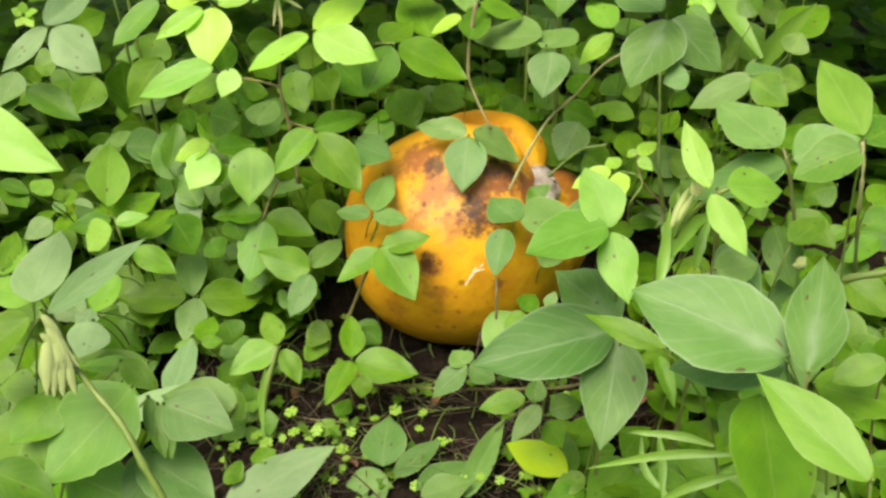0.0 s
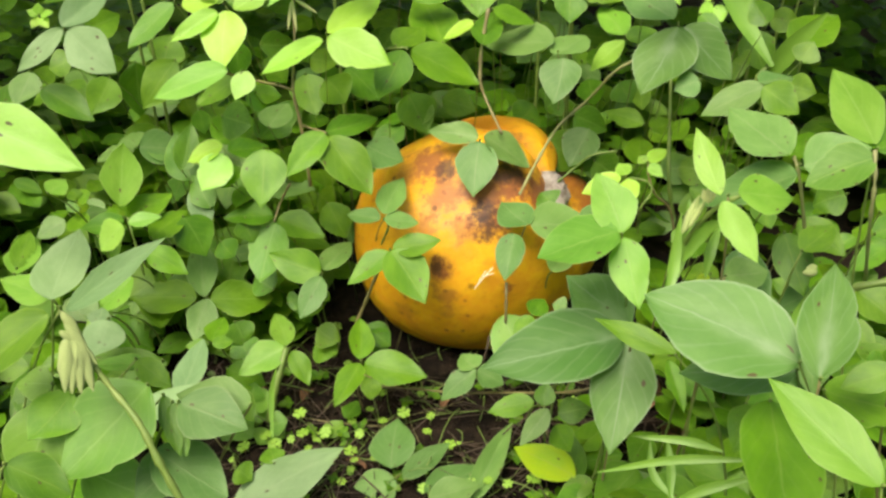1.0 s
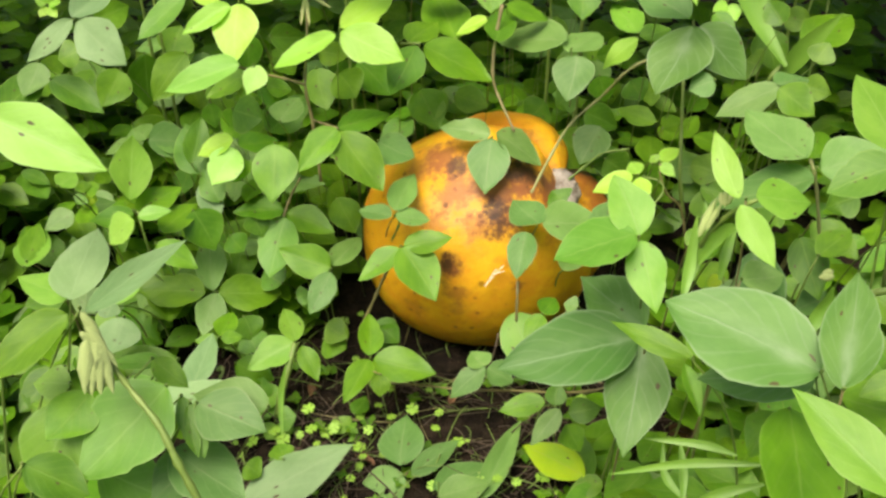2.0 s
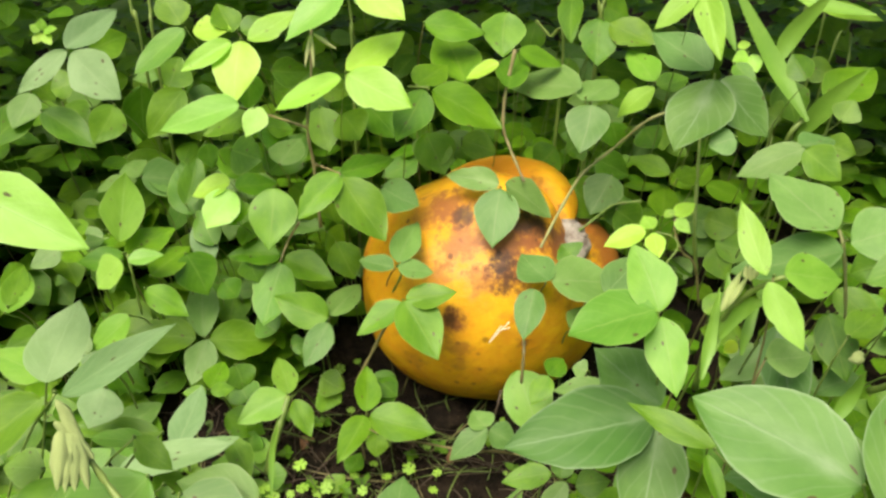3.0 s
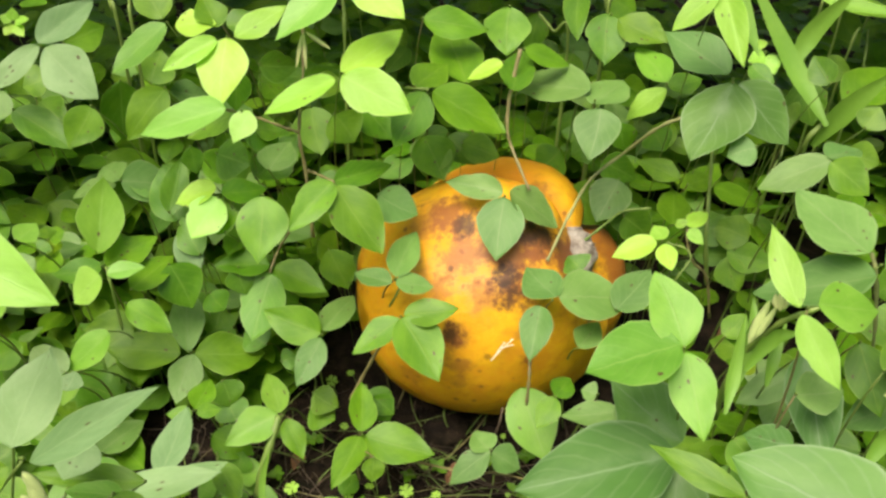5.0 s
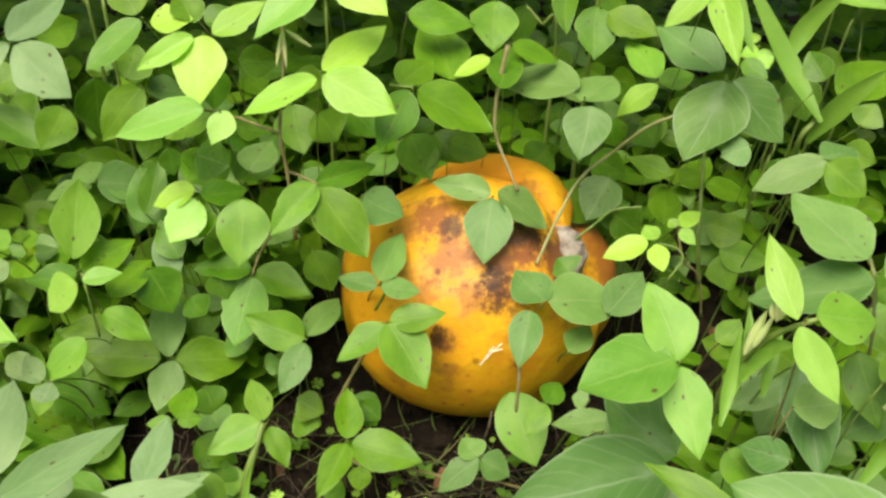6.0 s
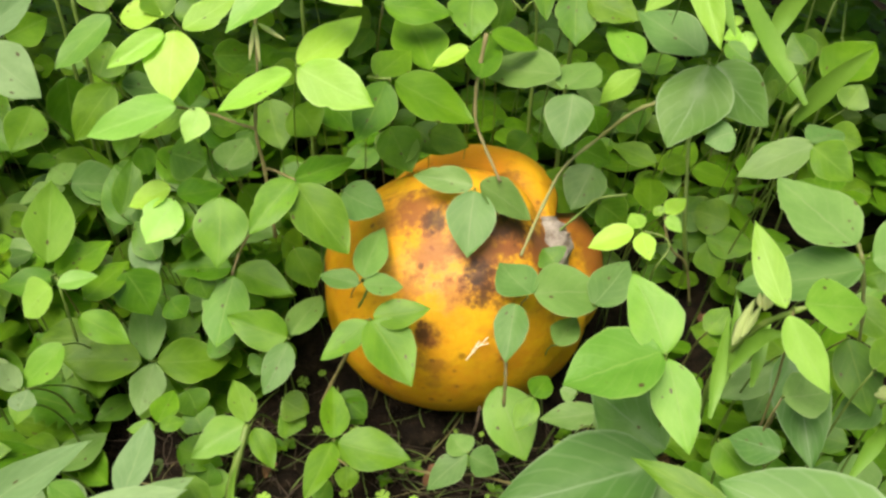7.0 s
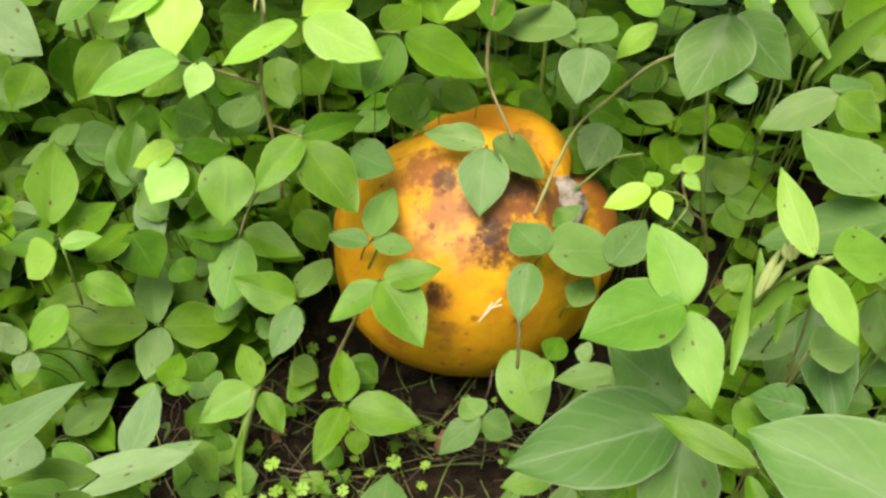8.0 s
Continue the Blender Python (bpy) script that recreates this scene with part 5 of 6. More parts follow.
# ---- vines, buds, grass and clover ----
def smooth_line(points, steps=6):
    """Points of a smooth curve through the given ones."""
    p = [Vector(q) for q in points]
    p = [p[0] * 2 - p[1]] + p + [p[-1] * 2 - p[-2]]
    out = []
    for i in range(1, len(p) - 2):
        for k in range(steps):
            s = k / steps
            a, b, c, d = p[i - 1], p[i], p[i + 1], p[i + 2]
            out.append(0.5 * (2 * b + (c - a) * s + (2 * a - 5 * b + 4 * c - d) * s * s + (3 * b - a - 3 * c + d) * s ** 3))
    return out + [p[-2]]


def vine(name, label, points, r0, r1, mat):
    line = smooth_line(points)
    n = len(line) - 1
    radii = [r0 + (r1 - r0) * i / n + 0.00035 * math.sin(i * 1.9) * (1 if i % 6 else 2.2) for i in range(n + 1)]
    origin = line[-1].copy()
    verts, faces = tube([q - origin for q in line], [max(0.0005, r) for r in radii], 7)
    ob = new(name, mesh_of(name, verts, faces, mat))
    ob.location = origin
    return tagged(ob, label, "straw" if name == "straw" else "vine")


def new_bud(label, place):
    b = tagged(new("leaf_bud"), label, "bud")
    b.location = place
    return b


def bud_leaf(b, base, tip, width, mat):
    """A young leaflet folded shut like a pod."""
    verts, faces = [], []
    n, m = 9, 8
    for j in range(n + 1):
        v = j / n
        r = 0.5 * max(0.03, math.sin(math.pi * v ** 0.8) ** 0.8)
        for i in range(m):
            a = 2 * math.pi * i / m
            crease = 1 - 0.35 * abs(math.cos(a)) ** 6 + 0.10 * math.sin(14 * v + 2.1 * i)
            verts.append((v, r * math.cos(a) * crease, 0.55 * r * math.sin(a) * crease - 0.08 * math.sin(math.pi * v)))
    for j in range(n):
        for i in range(m):
            i2 = (i + 1) % m
            faces.append((j * m + i, j * m + i2, (j + 1) * m + i2, (j + 1) * m + i))
    ob = part("folded_leaflet", mesh_of("folded_leaflet", verts, faces, mat), b)
    m4 = leaf_pose(base, tip, width, (0.1, -0.6, 0.7))
    ob.matrix_local = Matrix.Translation(-b.location) @ m4 @ Matrix.Diagonal((1, 1, width / (0.5 * ((Vector(tip) - Vector(base)).length + width)), 1))


def grass_blade(label, a, b, c, width):
    """One strap-shaped blade with a keel, narrowing to its tip."""
    line = smooth_line([a, b, c], 8)
    origin = line[0].copy()
    verts, faces, n = [], [], len(line) - 1
    for i, q in enumerate(line):
        v = i / n
        d = (line[min(i + 1, n)] - line[max(i - 1, 0)]).normalized()
        side = d.cross(Vector((0.1, -0.8, 0.6))).normalized()
        up = side.cross(d)
        half = 0.5 * width * min(1.0, 0.2 + 2.0 * v) * (1 - v ** 3.2) + 0.0003
        for s, lift in ((-1, 0.25), (-0.5, 0.10), (0, 0.0), (0.5, 0.10), (1, 0.25)):
            verts.append(q - origin + side * (half * s) + up * (lift * half))
    for i in range(n):
        for k in range(4):
            s = i * 5 + k
            faces.append((s, s + 1, s + 6, s + 5))
    ob = new("grass_blade", mesh_of("grass_blade", verts, faces, BLADE))
    ob.location = origin
    return tagged(ob, label, "grass", "grass blades")


def heart_mesh():
    verts, faces = [(0, 0, 0)], []
    n = 14
    for i in range(n + 1):
        a = -1.0 + 2.0 * i / n
        r = 1.0 - 0.32 * math.exp(-((a / 0.22) ** 2)) - 0.10 * a * a
        verts.append((r * math.cos(a * 0.92), r * math.sin(a * 0.92), 0.16 * abs(a) - 0.05))
    for i in range(n):
        faces.append((0, i + 1, i + 2))
    return mesh_of("leaflet", verts, faces, CLOVER)


HEART = heart_mesh()
DOT_STEMS = [mesh_of("stalk", *tube(bend((0.006 * k, 0.01, -0.03), (0, 0, 0), (0.002, 0, 0), 4), [0.0006] * 5, 5), STEM) for k in (-1, 0, 1)]


def clover(x, y, z, size=0.0):
    c = tagged(new("clover"), "small bright yellow-green clover growing on the soil", "clover", "clovers on the soil")
    c.location = (x, y, z)
    part("stalk", rnd.choice(DOT_STEMS), c)
    size = size or rnd.uniform(0.0055, 0.0095)
    turn = rnd.uniform(0, 6.28)
    tilt = Euler((rnd.uniform(-0.1, 0.5), rnd.uniform(-0.3, 0.3), 0)).to_matrix().to_4x4()
    for k in range(3):
        ob = part("leaflet", HEART, c)
        ob.matrix_local = tilt @ Matrix.Rotation(turn + k * 2.094, 4, "Z") @ Matrix.Diagonal((size, size, size, 1))
    return c


def clod(x, y, size):
    """A rounded lump of dark earth."""
    verts, faces, n, m = [], [], 8, 12
    for j in range(n + 1):
        th = math.pi * (j + 0.05) / (n + 0.1)
        for i in range(m):
            ph = 2 * math.pi * i / m
            q = Vector((math.sin(th) * math.cos(ph) * 1.2, math.sin(th) * math.sin(ph), math.cos(th) * 0.7))
            verts.append(q * size * (1 + 0.28 * noise.noise(q * 1.9 + Vector((x * 50, y * 50, 0))) + 0.1 * noise.noise(q * 6)))
    for j in range(n):
        for i in range(m):
            i2 = (i + 1) % m
            faces.append((j * m + i, (j + 1) * m + i, (j + 1) * m + i2, j * m + i2))
    ob = new("soil_clod", mesh_of("soil_clod", verts, faces, SOIL))
    ob.location = (x, y, GROUND + 0.25 * size)
    return tagged(ob, "rounded dark clod of earth on the soil", "clod", "clods of earth")


vine("vine_stem", "long woody bean vine arching over the pumpkin", [(0.226, 1.018, 0.388), (0.202, 1.035, 0.365), (0.177, 1.073, 0.314), (0.140, 1.062, 0.281), (0.113, 1.008, 0.262), (0.086, 0.938, 0.243)], 0.0021, 0.0017, TAN_STEM)
vine("vine_stem", "brown bean vine hanging down onto the pumpkin", [(0.044, 1.089, 0.428), (0.036, 1.071, 0.383), (0.035, 1.054, 0.345), (0.043, 1.043, 0.323), (0.063, 0.998, 0.297)], 0.0026, 0.0016, BROWN_STEM)
vine("vine_stem", "upright bean vine with brown nodes", [(-0.194, 1.045, 0.462), (-0.193, 1.024, 0.409), (-0.195, 0.997, 0.353), (-0.190, 0.996, 0.305), (-0.183, 0.984, 0.226)], 0.0017, 0.0021, BROWN_STEM)
vine("vine_stem", "green bean stem carrying young leaves and a bud", [(0.278, 0.698, 0.373), (0.265, 0.699, 0.365), (0.250, 0.713, 0.338), (0.234, 0.728, 0.283), (0.235, 0.742, 0.208)], 0.002, 0.003, STEM)
vine("vine_stem", "brown bean stem beside broad leaves", [(0.350, 0.793, 0.367), (0.356, 0.782, 0.349), (0.376, 0.786, 0.282), (0.406, 0.824, 0.201)], 0.0019, 0.0017, TAN_STEM)
vine("vine_stem", "brown bean stem beside broad leaves", [(0.330, 0.588, 0.469), (0.331, 0.577, 0.447), (0.337, 0.580, 0.412), (0.366, 0.620, 0.335)], 0.0015, 0.0015, TAN_STEM)
vine("vine_stem", "thin brown petiole by the pumpkin", [(-0.076, 0.918, 0.166), (-0.089, 0.903, 0.150), (-0.114, 0.923, 0.082), (-0.134, 0.918, 0.037)], 0.002, 0.0022, BROWN_STEM)
vine("vine_stem", "short petiole before the pumpkin", [(-0.082, 0.936, 0.209), (-0.077, 0.929, 0.199), (-0.088, 0.933, 0.170)], 0.0016, 0.0014, STEM)
vine("vine_stem", "thick pale green shoot rising from the soil", [(-0.209, 0.866, 0.053), (-0.214, 0.845, 0.036), (-0.222, 0.826, 0.008), (-0.228, 0.814, -0.026)], 0.0042, 0.0058, STEM)
vine("vine_stem", "thin brown petiole before the pumpkin", [(0.071, 0.855, 0.168), (0.071, 0.842, 0.154), (0.071, 0.837, 0.121)], 0.0018, 0.0018, BROWN_STEM)
vine("vine_stem", "curled thin tendril among small leaves", [(0.229, 1.003, 0.235), (0.250, 0.996, 0.233), (0.256, 0.988, 0.223), (0.242, 0.978, 0.203), (0.245, 1.001, 0.166)], 0.0013, 0.0013, STEM)
vine("vine_stem", "curled thin tendril among small leaves", [(0.252, 1.012, 0.250), (0.253, 1.003, 0.236), (0.266, 1.005, 0.208), (0.289, 1.016, 0.181), (0.307, 1.025, 0.115)], 0.0014, 0.0016, BROWN_STEM)
vine("vine_stem", "stout yellowish bean stem", [(0.410, 0.621, 0.341), (0.394, 0.624, 0.332), (0.363, 0.631, 0.319), (0.356, 0.662, 0.283)], 0.0036, 0.003, STEM)
vine("vine_stem", "thin petiole of a low bean leaf", [(-0.401, 0.913, 0.216), (-0.394, 0.901, 0.196), (-0.390, 0.898, 0.140)], 0.0013, 0.0016, STEM)
vine("vine_stem", "thin petiole joining an upright vine", [(-0.280, 1.011, 0.369), (-0.252, 1.034, 0.351), (-0.213, 0.996, 0.359), (-0.195, 0.997, 0.353)], 0.0014, 0.0018, BROWN_STEM)
vine("vine_stem", "thin petiole joining an upright vine", [(-0.154, 0.974, 0.306), (-0.178, 1.001, 0.300), (-0.189, 0.997, 0.306)], 0.0014, 0.0018, BROWN_STEM)
vine("vine_stem", "short green petiole in the canopy", [(-0.057, 1.054, 0.388), (-0.068, 1.053, 0.388), (-0.085, 1.080, 0.378)], 0.0016, 0.0018, STEM)
vine("vine_stem", "thin brown petiole behind bean leaves", [(-0.214, 1.002, 0.221), (-0.230, 1.003, 0.192), (-0.238, 0.984, 0.170)], 0.0014, 0.0018, BROWN_STEM)
vine("vine_stem", "thin green stem in the canopy", [(-0.482, 1.225, 0.433), (-0.478, 1.218, 0.406), (-0.470, 1.212, 0.378), (-0.470, 1.232, -0.050)], 0.0022, 0.0024, STEM)
vine("vine_stem", "thin green stem in the canopy", [(-0.459, 1.234, 0.432), (-0.456, 1.226, 0.404), (-0.453, 1.216, 0.370), (-0.453, 1.236, -0.050)], 0.0022, 0.0024, STEM)
vine("vine_stem", "thin green stem in the canopy", [(-0.195, 1.306, 0.426), (-0.189, 1.296, 0.390), (-0.187, 1.283, 0.350), (-0.187, 1.303, -0.050)], 0.0022, 0.0024, STEM)
vine("vine_stem", "thin green stem in the canopy", [(0.161, 1.313, 0.442), (0.166, 1.305, 0.414), (0.167, 1.298, 0.393), (0.167, 1.318, -0.050)], 0.0022, 0.0024, STEM)
vine("vine_stem", "thin green stem in the canopy", [(0.077, 1.310, 0.400), (0.098, 1.302, 0.380), (0.119, 1.293, 0.360), (0.119, 1.313, -0.050)], 0.0022, 0.0024, STEM)
vine("vine_stem", "upright grass stem among bean leaves", [(0.289, 1.119, 0.327), (0.290, 1.089, 0.268), (0.290, 1.054, 0.211), (0.304, 1.055, 0.145)], 0.002, 0.003, STEM)
vine("vine_stem", "thin vine crossing behind the pumpkin", [(0.222, 1.079, 0.237), (0.189, 1.081, 0.229), (0.167, 1.059, 0.224), (0.137, 1.040, 0.205)], 0.0018, 0.0016, STEM)
vine("vine_stem", "thin fallen vine across the soil", [(-0.135, 0.871, -0.011), (-0.061, 0.877, -0.019), (0.016, 0.841, 0.006), (0.052, 0.842, 0.007), (0.144, 0.716, 0.121), (0.185, 0.725, 0.138)], 0.0016, 0.0016, BROWN_STEM)
vine("vine_stem", "bent rootlet before the pumpkin", [(0.052, 0.918, 0.040), (0.048, 0.903, 0.024), (0.041, 0.902, -0.005), (0.028, 0.849, 0.030)], 0.0016, 0.0016, DRY)
vine("vine_stem", "hairy stalk of a folded bud", [(-0.235, 0.451, 0.405), (-0.221, 0.441, 0.381), (-0.205, 0.432, 0.360), (-0.183, 0.416, 0.344), (-0.169, 0.403, 0.322), (-0.154, 0.393, 0.291)], 0.0018, 0.0028, STEM)
vine("vine_stem", "stout green stalk rising between bean leaves", [(0.452, 1.146, 0.369), (0.425, 1.123, 0.352), (0.399, 1.108, 0.329), (0.407, 1.128, 0.285)], 0.003, 0.0036, STEM)
vine("vine_stem", "thin green stalk among bean leaves", [(0.481, 1.372, 0.446), (0.471, 1.347, 0.424), (0.453, 1.321, 0.402), (0.463, 1.381, -0.050)], 0.0016, 0.0022, STEM)
vine("vine_stem", "thin green stalk among bean leaves", [(0.465, 1.371, 0.444), (0.478, 1.345, 0.421), (0.483, 1.318, 0.397), (0.493, 1.378, -0.050)], 0.0016, 0.0022, STEM)
vine("vine_stem", "thin green stalk among bean leaves", [(0.535, 1.341, 0.393), (0.528, 1.307, 0.357), (0.513, 1.273, 0.322), (0.523, 1.333, -0.050)], 0.0016, 0.0022, STEM)
vine("vine_stem", "thin green stalk among bean leaves", [(0.429, 1.256, 0.263), (0.421, 1.231, 0.242), (0.405, 1.206, 0.221), (0.415, 1.266, -0.050)], 0.0016, 0.0022, STEM)
vine("vine_stem", "thin green stalk among bean leaves", [(0.171, 1.352, 0.432), (0.175, 1.330, 0.417), (0.170, 1.309, 0.401), (0.180, 1.369, -0.050)], 0.0016, 0.0022, STEM)
vine("vine_stem", "thin green stalk among bean leaves", [(0.541, 1.363, 0.427), (0.523, 1.331, 0.396), (0.498, 1.299, 0.364), (0.508, 1.359, -0.050)], 0.0016, 0.0022, STEM)
b = new_bud("pale hairy folded bean bud on a bent stalk", (-0.250, 0.473, 0.392))
bud_leaf(b, (-0.234, 0.448, 0.411), (-0.221, 0.443, 0.392), 0.0090, HUSK)
bud_leaf(b, (-0.232, 0.446, 0.405), (-0.213, 0.435, 0.377), 0.0098, HUSK)
bud_leaf(b, (-0.226, 0.441, 0.394), (-0.219, 0.420, 0.364), 0.0151, HUSK)
bud_leaf(b, (-0.230, 0.440, 0.396), (-0.228, 0.417, 0.367), 0.0143, HUSK)
bud_leaf(b, (-0.224, 0.441, 0.393), (-0.212, 0.423, 0.363), 0.0126, HUSK)
bud_leaf(b, (-0.227, 0.440, 0.394), (-0.224, 0.418, 0.365), 0.0134, HUSK)
bud_leaf(b, (-0.234, 0.441, 0.400), (-0.225, 0.439, 0.391), 0.0071, HUSK)
bud_leaf(b, (-0.222, 0.440, 0.389), (-0.211, 0.435, 0.376), 0.0071, HUSK)
b = new_bud("pale yellowish folded bean bud among young leaves", (0.229, 0.701, 0.329))
bud_leaf(b, (0.229, 0.701, 0.329), (0.245, 0.720, 0.361), 0.0125, HUSK)
bud_leaf(b, (0.235, 0.703, 0.335), (0.250, 0.716, 0.359), 0.0085, HUSK)
bud_leaf(b, (0.232, 0.702, 0.332), (0.238, 0.717, 0.353), 0.0065, HUSK)
b = new_bud("cream-coloured opening bud among young leaves", (0.249, 0.714, 0.356))
bud_leaf(b, (0.249, 0.714, 0.356), (0.248, 0.722, 0.366), 0.0076, CREAM)
bud_leaf(b, (0.252, 0.713, 0.356), (0.252, 0.722, 0.369), 0.0076, CREAM)
bud_leaf(b, (0.254, 0.713, 0.357), (0.258, 0.719, 0.368), 0.0063, CREAM)
bud_leaf(b, (0.251, 0.713, 0.355), (0.255, 0.718, 0.365), 0.0063, CREAM)
b = new_bud("pale withered bud on a vine", (-0.189, 1.012, 0.459))
bud_leaf(b, (-0.189, 1.012, 0.459), (-0.194, 0.998, 0.427), 0.0065, CREAM)
bud_leaf(b, (-0.188, 1.013, 0.461), (-0.184, 0.999, 0.425), 0.0059, CREAM)
bud_leaf(b, (-0.186, 1.013, 0.461), (-0.159, 1.012, 0.444), 0.0065, CREAM)
b = new_bud("pale withered bud on a stem", (-0.284, 0.805, 0.060))
bud_leaf(b, (-0.284, 0.805, 0.060), (-0.293, 0.801, 0.060), 0.0102, HUSK)
bud_leaf(b, (-0.284, 0.803, 0.059), (-0.289, 0.791, 0.050), 0.0051, HUSK)
b = new_bud("pale bud on a stout stem", (0.349, 0.673, 0.308))
bud_leaf(b, (0.349, 0.673, 0.308), (0.337, 0.677, 0.304), 0.0118, HUSK)
bud_leaf(b, (0.349, 0.676, 0.311), (0.340, 0.679, 0.308), 0.0088, HUSK)
grass_blade("long green grass blade bending over", (0.416, 1.107, 0.347), (0.369, 1.149, 0.410), (0.303, 1.178, 0.507), 0.0269)
grass_blade("long green grass blade bending over", (0.377, 1.162, 0.392), (0.395, 1.172, 0.439), (0.428, 1.153, 0.501), 0.0259)
grass_blade("long green grass blade bending over", (0.411, 1.118, 0.315), (0.434, 1.108, 0.370), (0.466, 1.090, 0.424), 0.0284)
grass_blade("long green grass blade bending over", (0.398, 1.214, 0.476), (0.429, 1.179, 0.472), (0.473, 1.127, 0.478), 0.0230)
grass_blade("long green grass blade bending over", (0.244, 1.023, 0.544), (0.260, 1.008, 0.504), (0.278, 0.991, 0.469), 0.0188)
grass_blade("long green grass blade bending over", (0.280, 0.547, 0.195), (0.219, 0.564, 0.176), (0.152, 0.576, 0.145), 0.0085)
grass_blade("long green grass blade bending over", (0.261, 0.570, 0.182), (0.233, 0.588, 0.176), (0.186, 0.604, 0.165), 0.0085)
grass_blade("long green grass blade bending over", (0.270, 0.523, 0.197), (0.234, 0.522, 0.184), (0.204, 0.522, 0.161), 0.0095)
grass_blade("long green grass blade bending over", (0.223, 0.571, 0.114), (0.224, 0.594, 0.135), (0.222, 0.614, 0.155), 0.0090)
grass_blade("long green grass blade bending over", (0.229, 0.571, 0.115), (0.208, 0.592, 0.129), (0.206, 0.614, 0.151), 0.0079)
grass_blade("long green grass blade bending over", (0.232, 0.706, 0.277), (0.242, 0.728, 0.315), (0.244, 0.752, 0.339), 0.0124)
grass_blade("long green grass blade bending over", (0.262, 0.718, 0.270), (0.267, 0.732, 0.294), (0.282, 0.761, 0.309), 0.0115)
grass_blade("long green grass blade bending over", (0.221, 0.687, 0.264), (0.228, 0.710, 0.292), (0.233, 0.731, 0.335), 0.0126)
grass_blade("long green grass blade bending over", (0.236, 0.709, 0.294), (0.253, 0.714, 0.326), (0.269, 0.705, 0.340), 0.0143)
grass_blade("long green grass blade bending over", (0.315, 0.633, 0.257), (0.334, 0.649, 0.284), (0.339, 0.647, 0.316), 0.0146)
grass_blade("long green grass blade bending over", (-0.199, 0.728, 0.029), (-0.201, 0.753, 0.071), (-0.193, 0.760, 0.108), 0.0068)
clover(-0.191, 0.773, -0.016)
clover(-0.179, 0.784, -0.016)
clover(-0.163, 0.796, -0.034)
clover(-0.215, 0.811, -0.033)
clover(-0.190, 0.822, -0.018)
clover(-0.225, 0.782, -0.020)
clover(-0.057, 0.833, -0.022)
clover(-0.025, 0.807, -0.029)
clover(-0.136, 0.758, -0.023)
clover(-0.116, 0.763, -0.023)
clover(-0.109, 0.793, -0.023)
clover(-0.124, 0.825, -0.032)
clover(-0.023, 0.709, -0.026)
clover(0.004, 0.782, -0.027)
clover(-0.152, 0.792, -0.021)
clover(-0.100, 0.830, -0.015)
clover(0.053, 0.715, -0.016)
clover(0.076, 0.718, -0.024)
clover(-0.213, 0.774, -0.026)
clover(-0.171, 0.773, -0.030)
clover(-0.254, 0.776, -0.034)
clover(-0.247, 0.822, -0.034)
clover(-0.120, 0.715, -0.026)
clover(-0.092, 0.879, -0.029)
clover(-0.061, 0.793, -0.027)
clover(0.033, 0.711, -0.017)
clover(0.106, 0.728, -0.024)
clover(-0.185, 0.981, -0.024)
clover(-0.146, 0.939, -0.030)
clover(-0.113, 0.996, -0.035)
clover(-0.175, 1.021, -0.028)
clover(-0.243, 0.940, -0.032)
clover(0.163, 0.868, -0.025)
clover(0.202, 0.831, -0.015)
clover(-0.340, 0.950, -0.022)
clover(0.091, 0.944, -0.031)
clover(-0.150, 1.027, -0.017)
clover(-0.096, 0.926, -0.019)
vine("straw", "short pale dry straw lying on the pumpkin", [(0.032, 0.900, 0.127), (0.044, 0.903, 0.143), (0.055, 0.907, 0.155)], 0.0009, 0.0007, STRAW)
vine("straw", "short pale dry straw lying on the pumpkin", [(0.042, 0.903, 0.144), (0.049, 0.904, 0.146), (0.056, 0.905, 0.148)], 0.0009, 0.0007, STRAW)
vine("straw", "short pale dry straw lying on the pumpkin", [(0.035, 0.901, 0.131), (0.041, 0.903, 0.143), (0.046, 0.905, 0.151)], 0.0009, 0.0007, STRAW)
clod(-0.016, 0.954, 0.026)
clod(-0.052, 0.935, 0.012)
clod(0.039, 0.964, 0.012)
clod(-0.176, 0.875, 0.014)
clod(-0.063, 0.777, 0.01)
clod(0.038, 0.784, 0.012)
clod(-0.097, 0.790, 0.01)

# ---- undergrowth ----
def canopy(x, y):
    """How high the bean canopy stands over the plan."""
    back = min(0.43, max(0.03, (y - 0.80) * 1.5))
    right = 0.30 * min(1.0, max(0.0, (x - 0.12) / 0.15)) if y < 1.0 else 0.0
    left = 0.30 * min(1.0, max(0.0, (-0.35 - x) / 0.2)) if y < 0.8 else 0.0
    front = 0.22 if y < 0.3 else 0.0
    return max(back, right, left, front)


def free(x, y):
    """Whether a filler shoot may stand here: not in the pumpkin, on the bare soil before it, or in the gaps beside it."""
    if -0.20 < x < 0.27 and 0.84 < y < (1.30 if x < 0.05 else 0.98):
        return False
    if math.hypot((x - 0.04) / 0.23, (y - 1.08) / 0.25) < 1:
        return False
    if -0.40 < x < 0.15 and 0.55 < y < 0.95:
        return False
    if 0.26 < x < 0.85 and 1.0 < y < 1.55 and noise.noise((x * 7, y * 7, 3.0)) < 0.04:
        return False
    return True


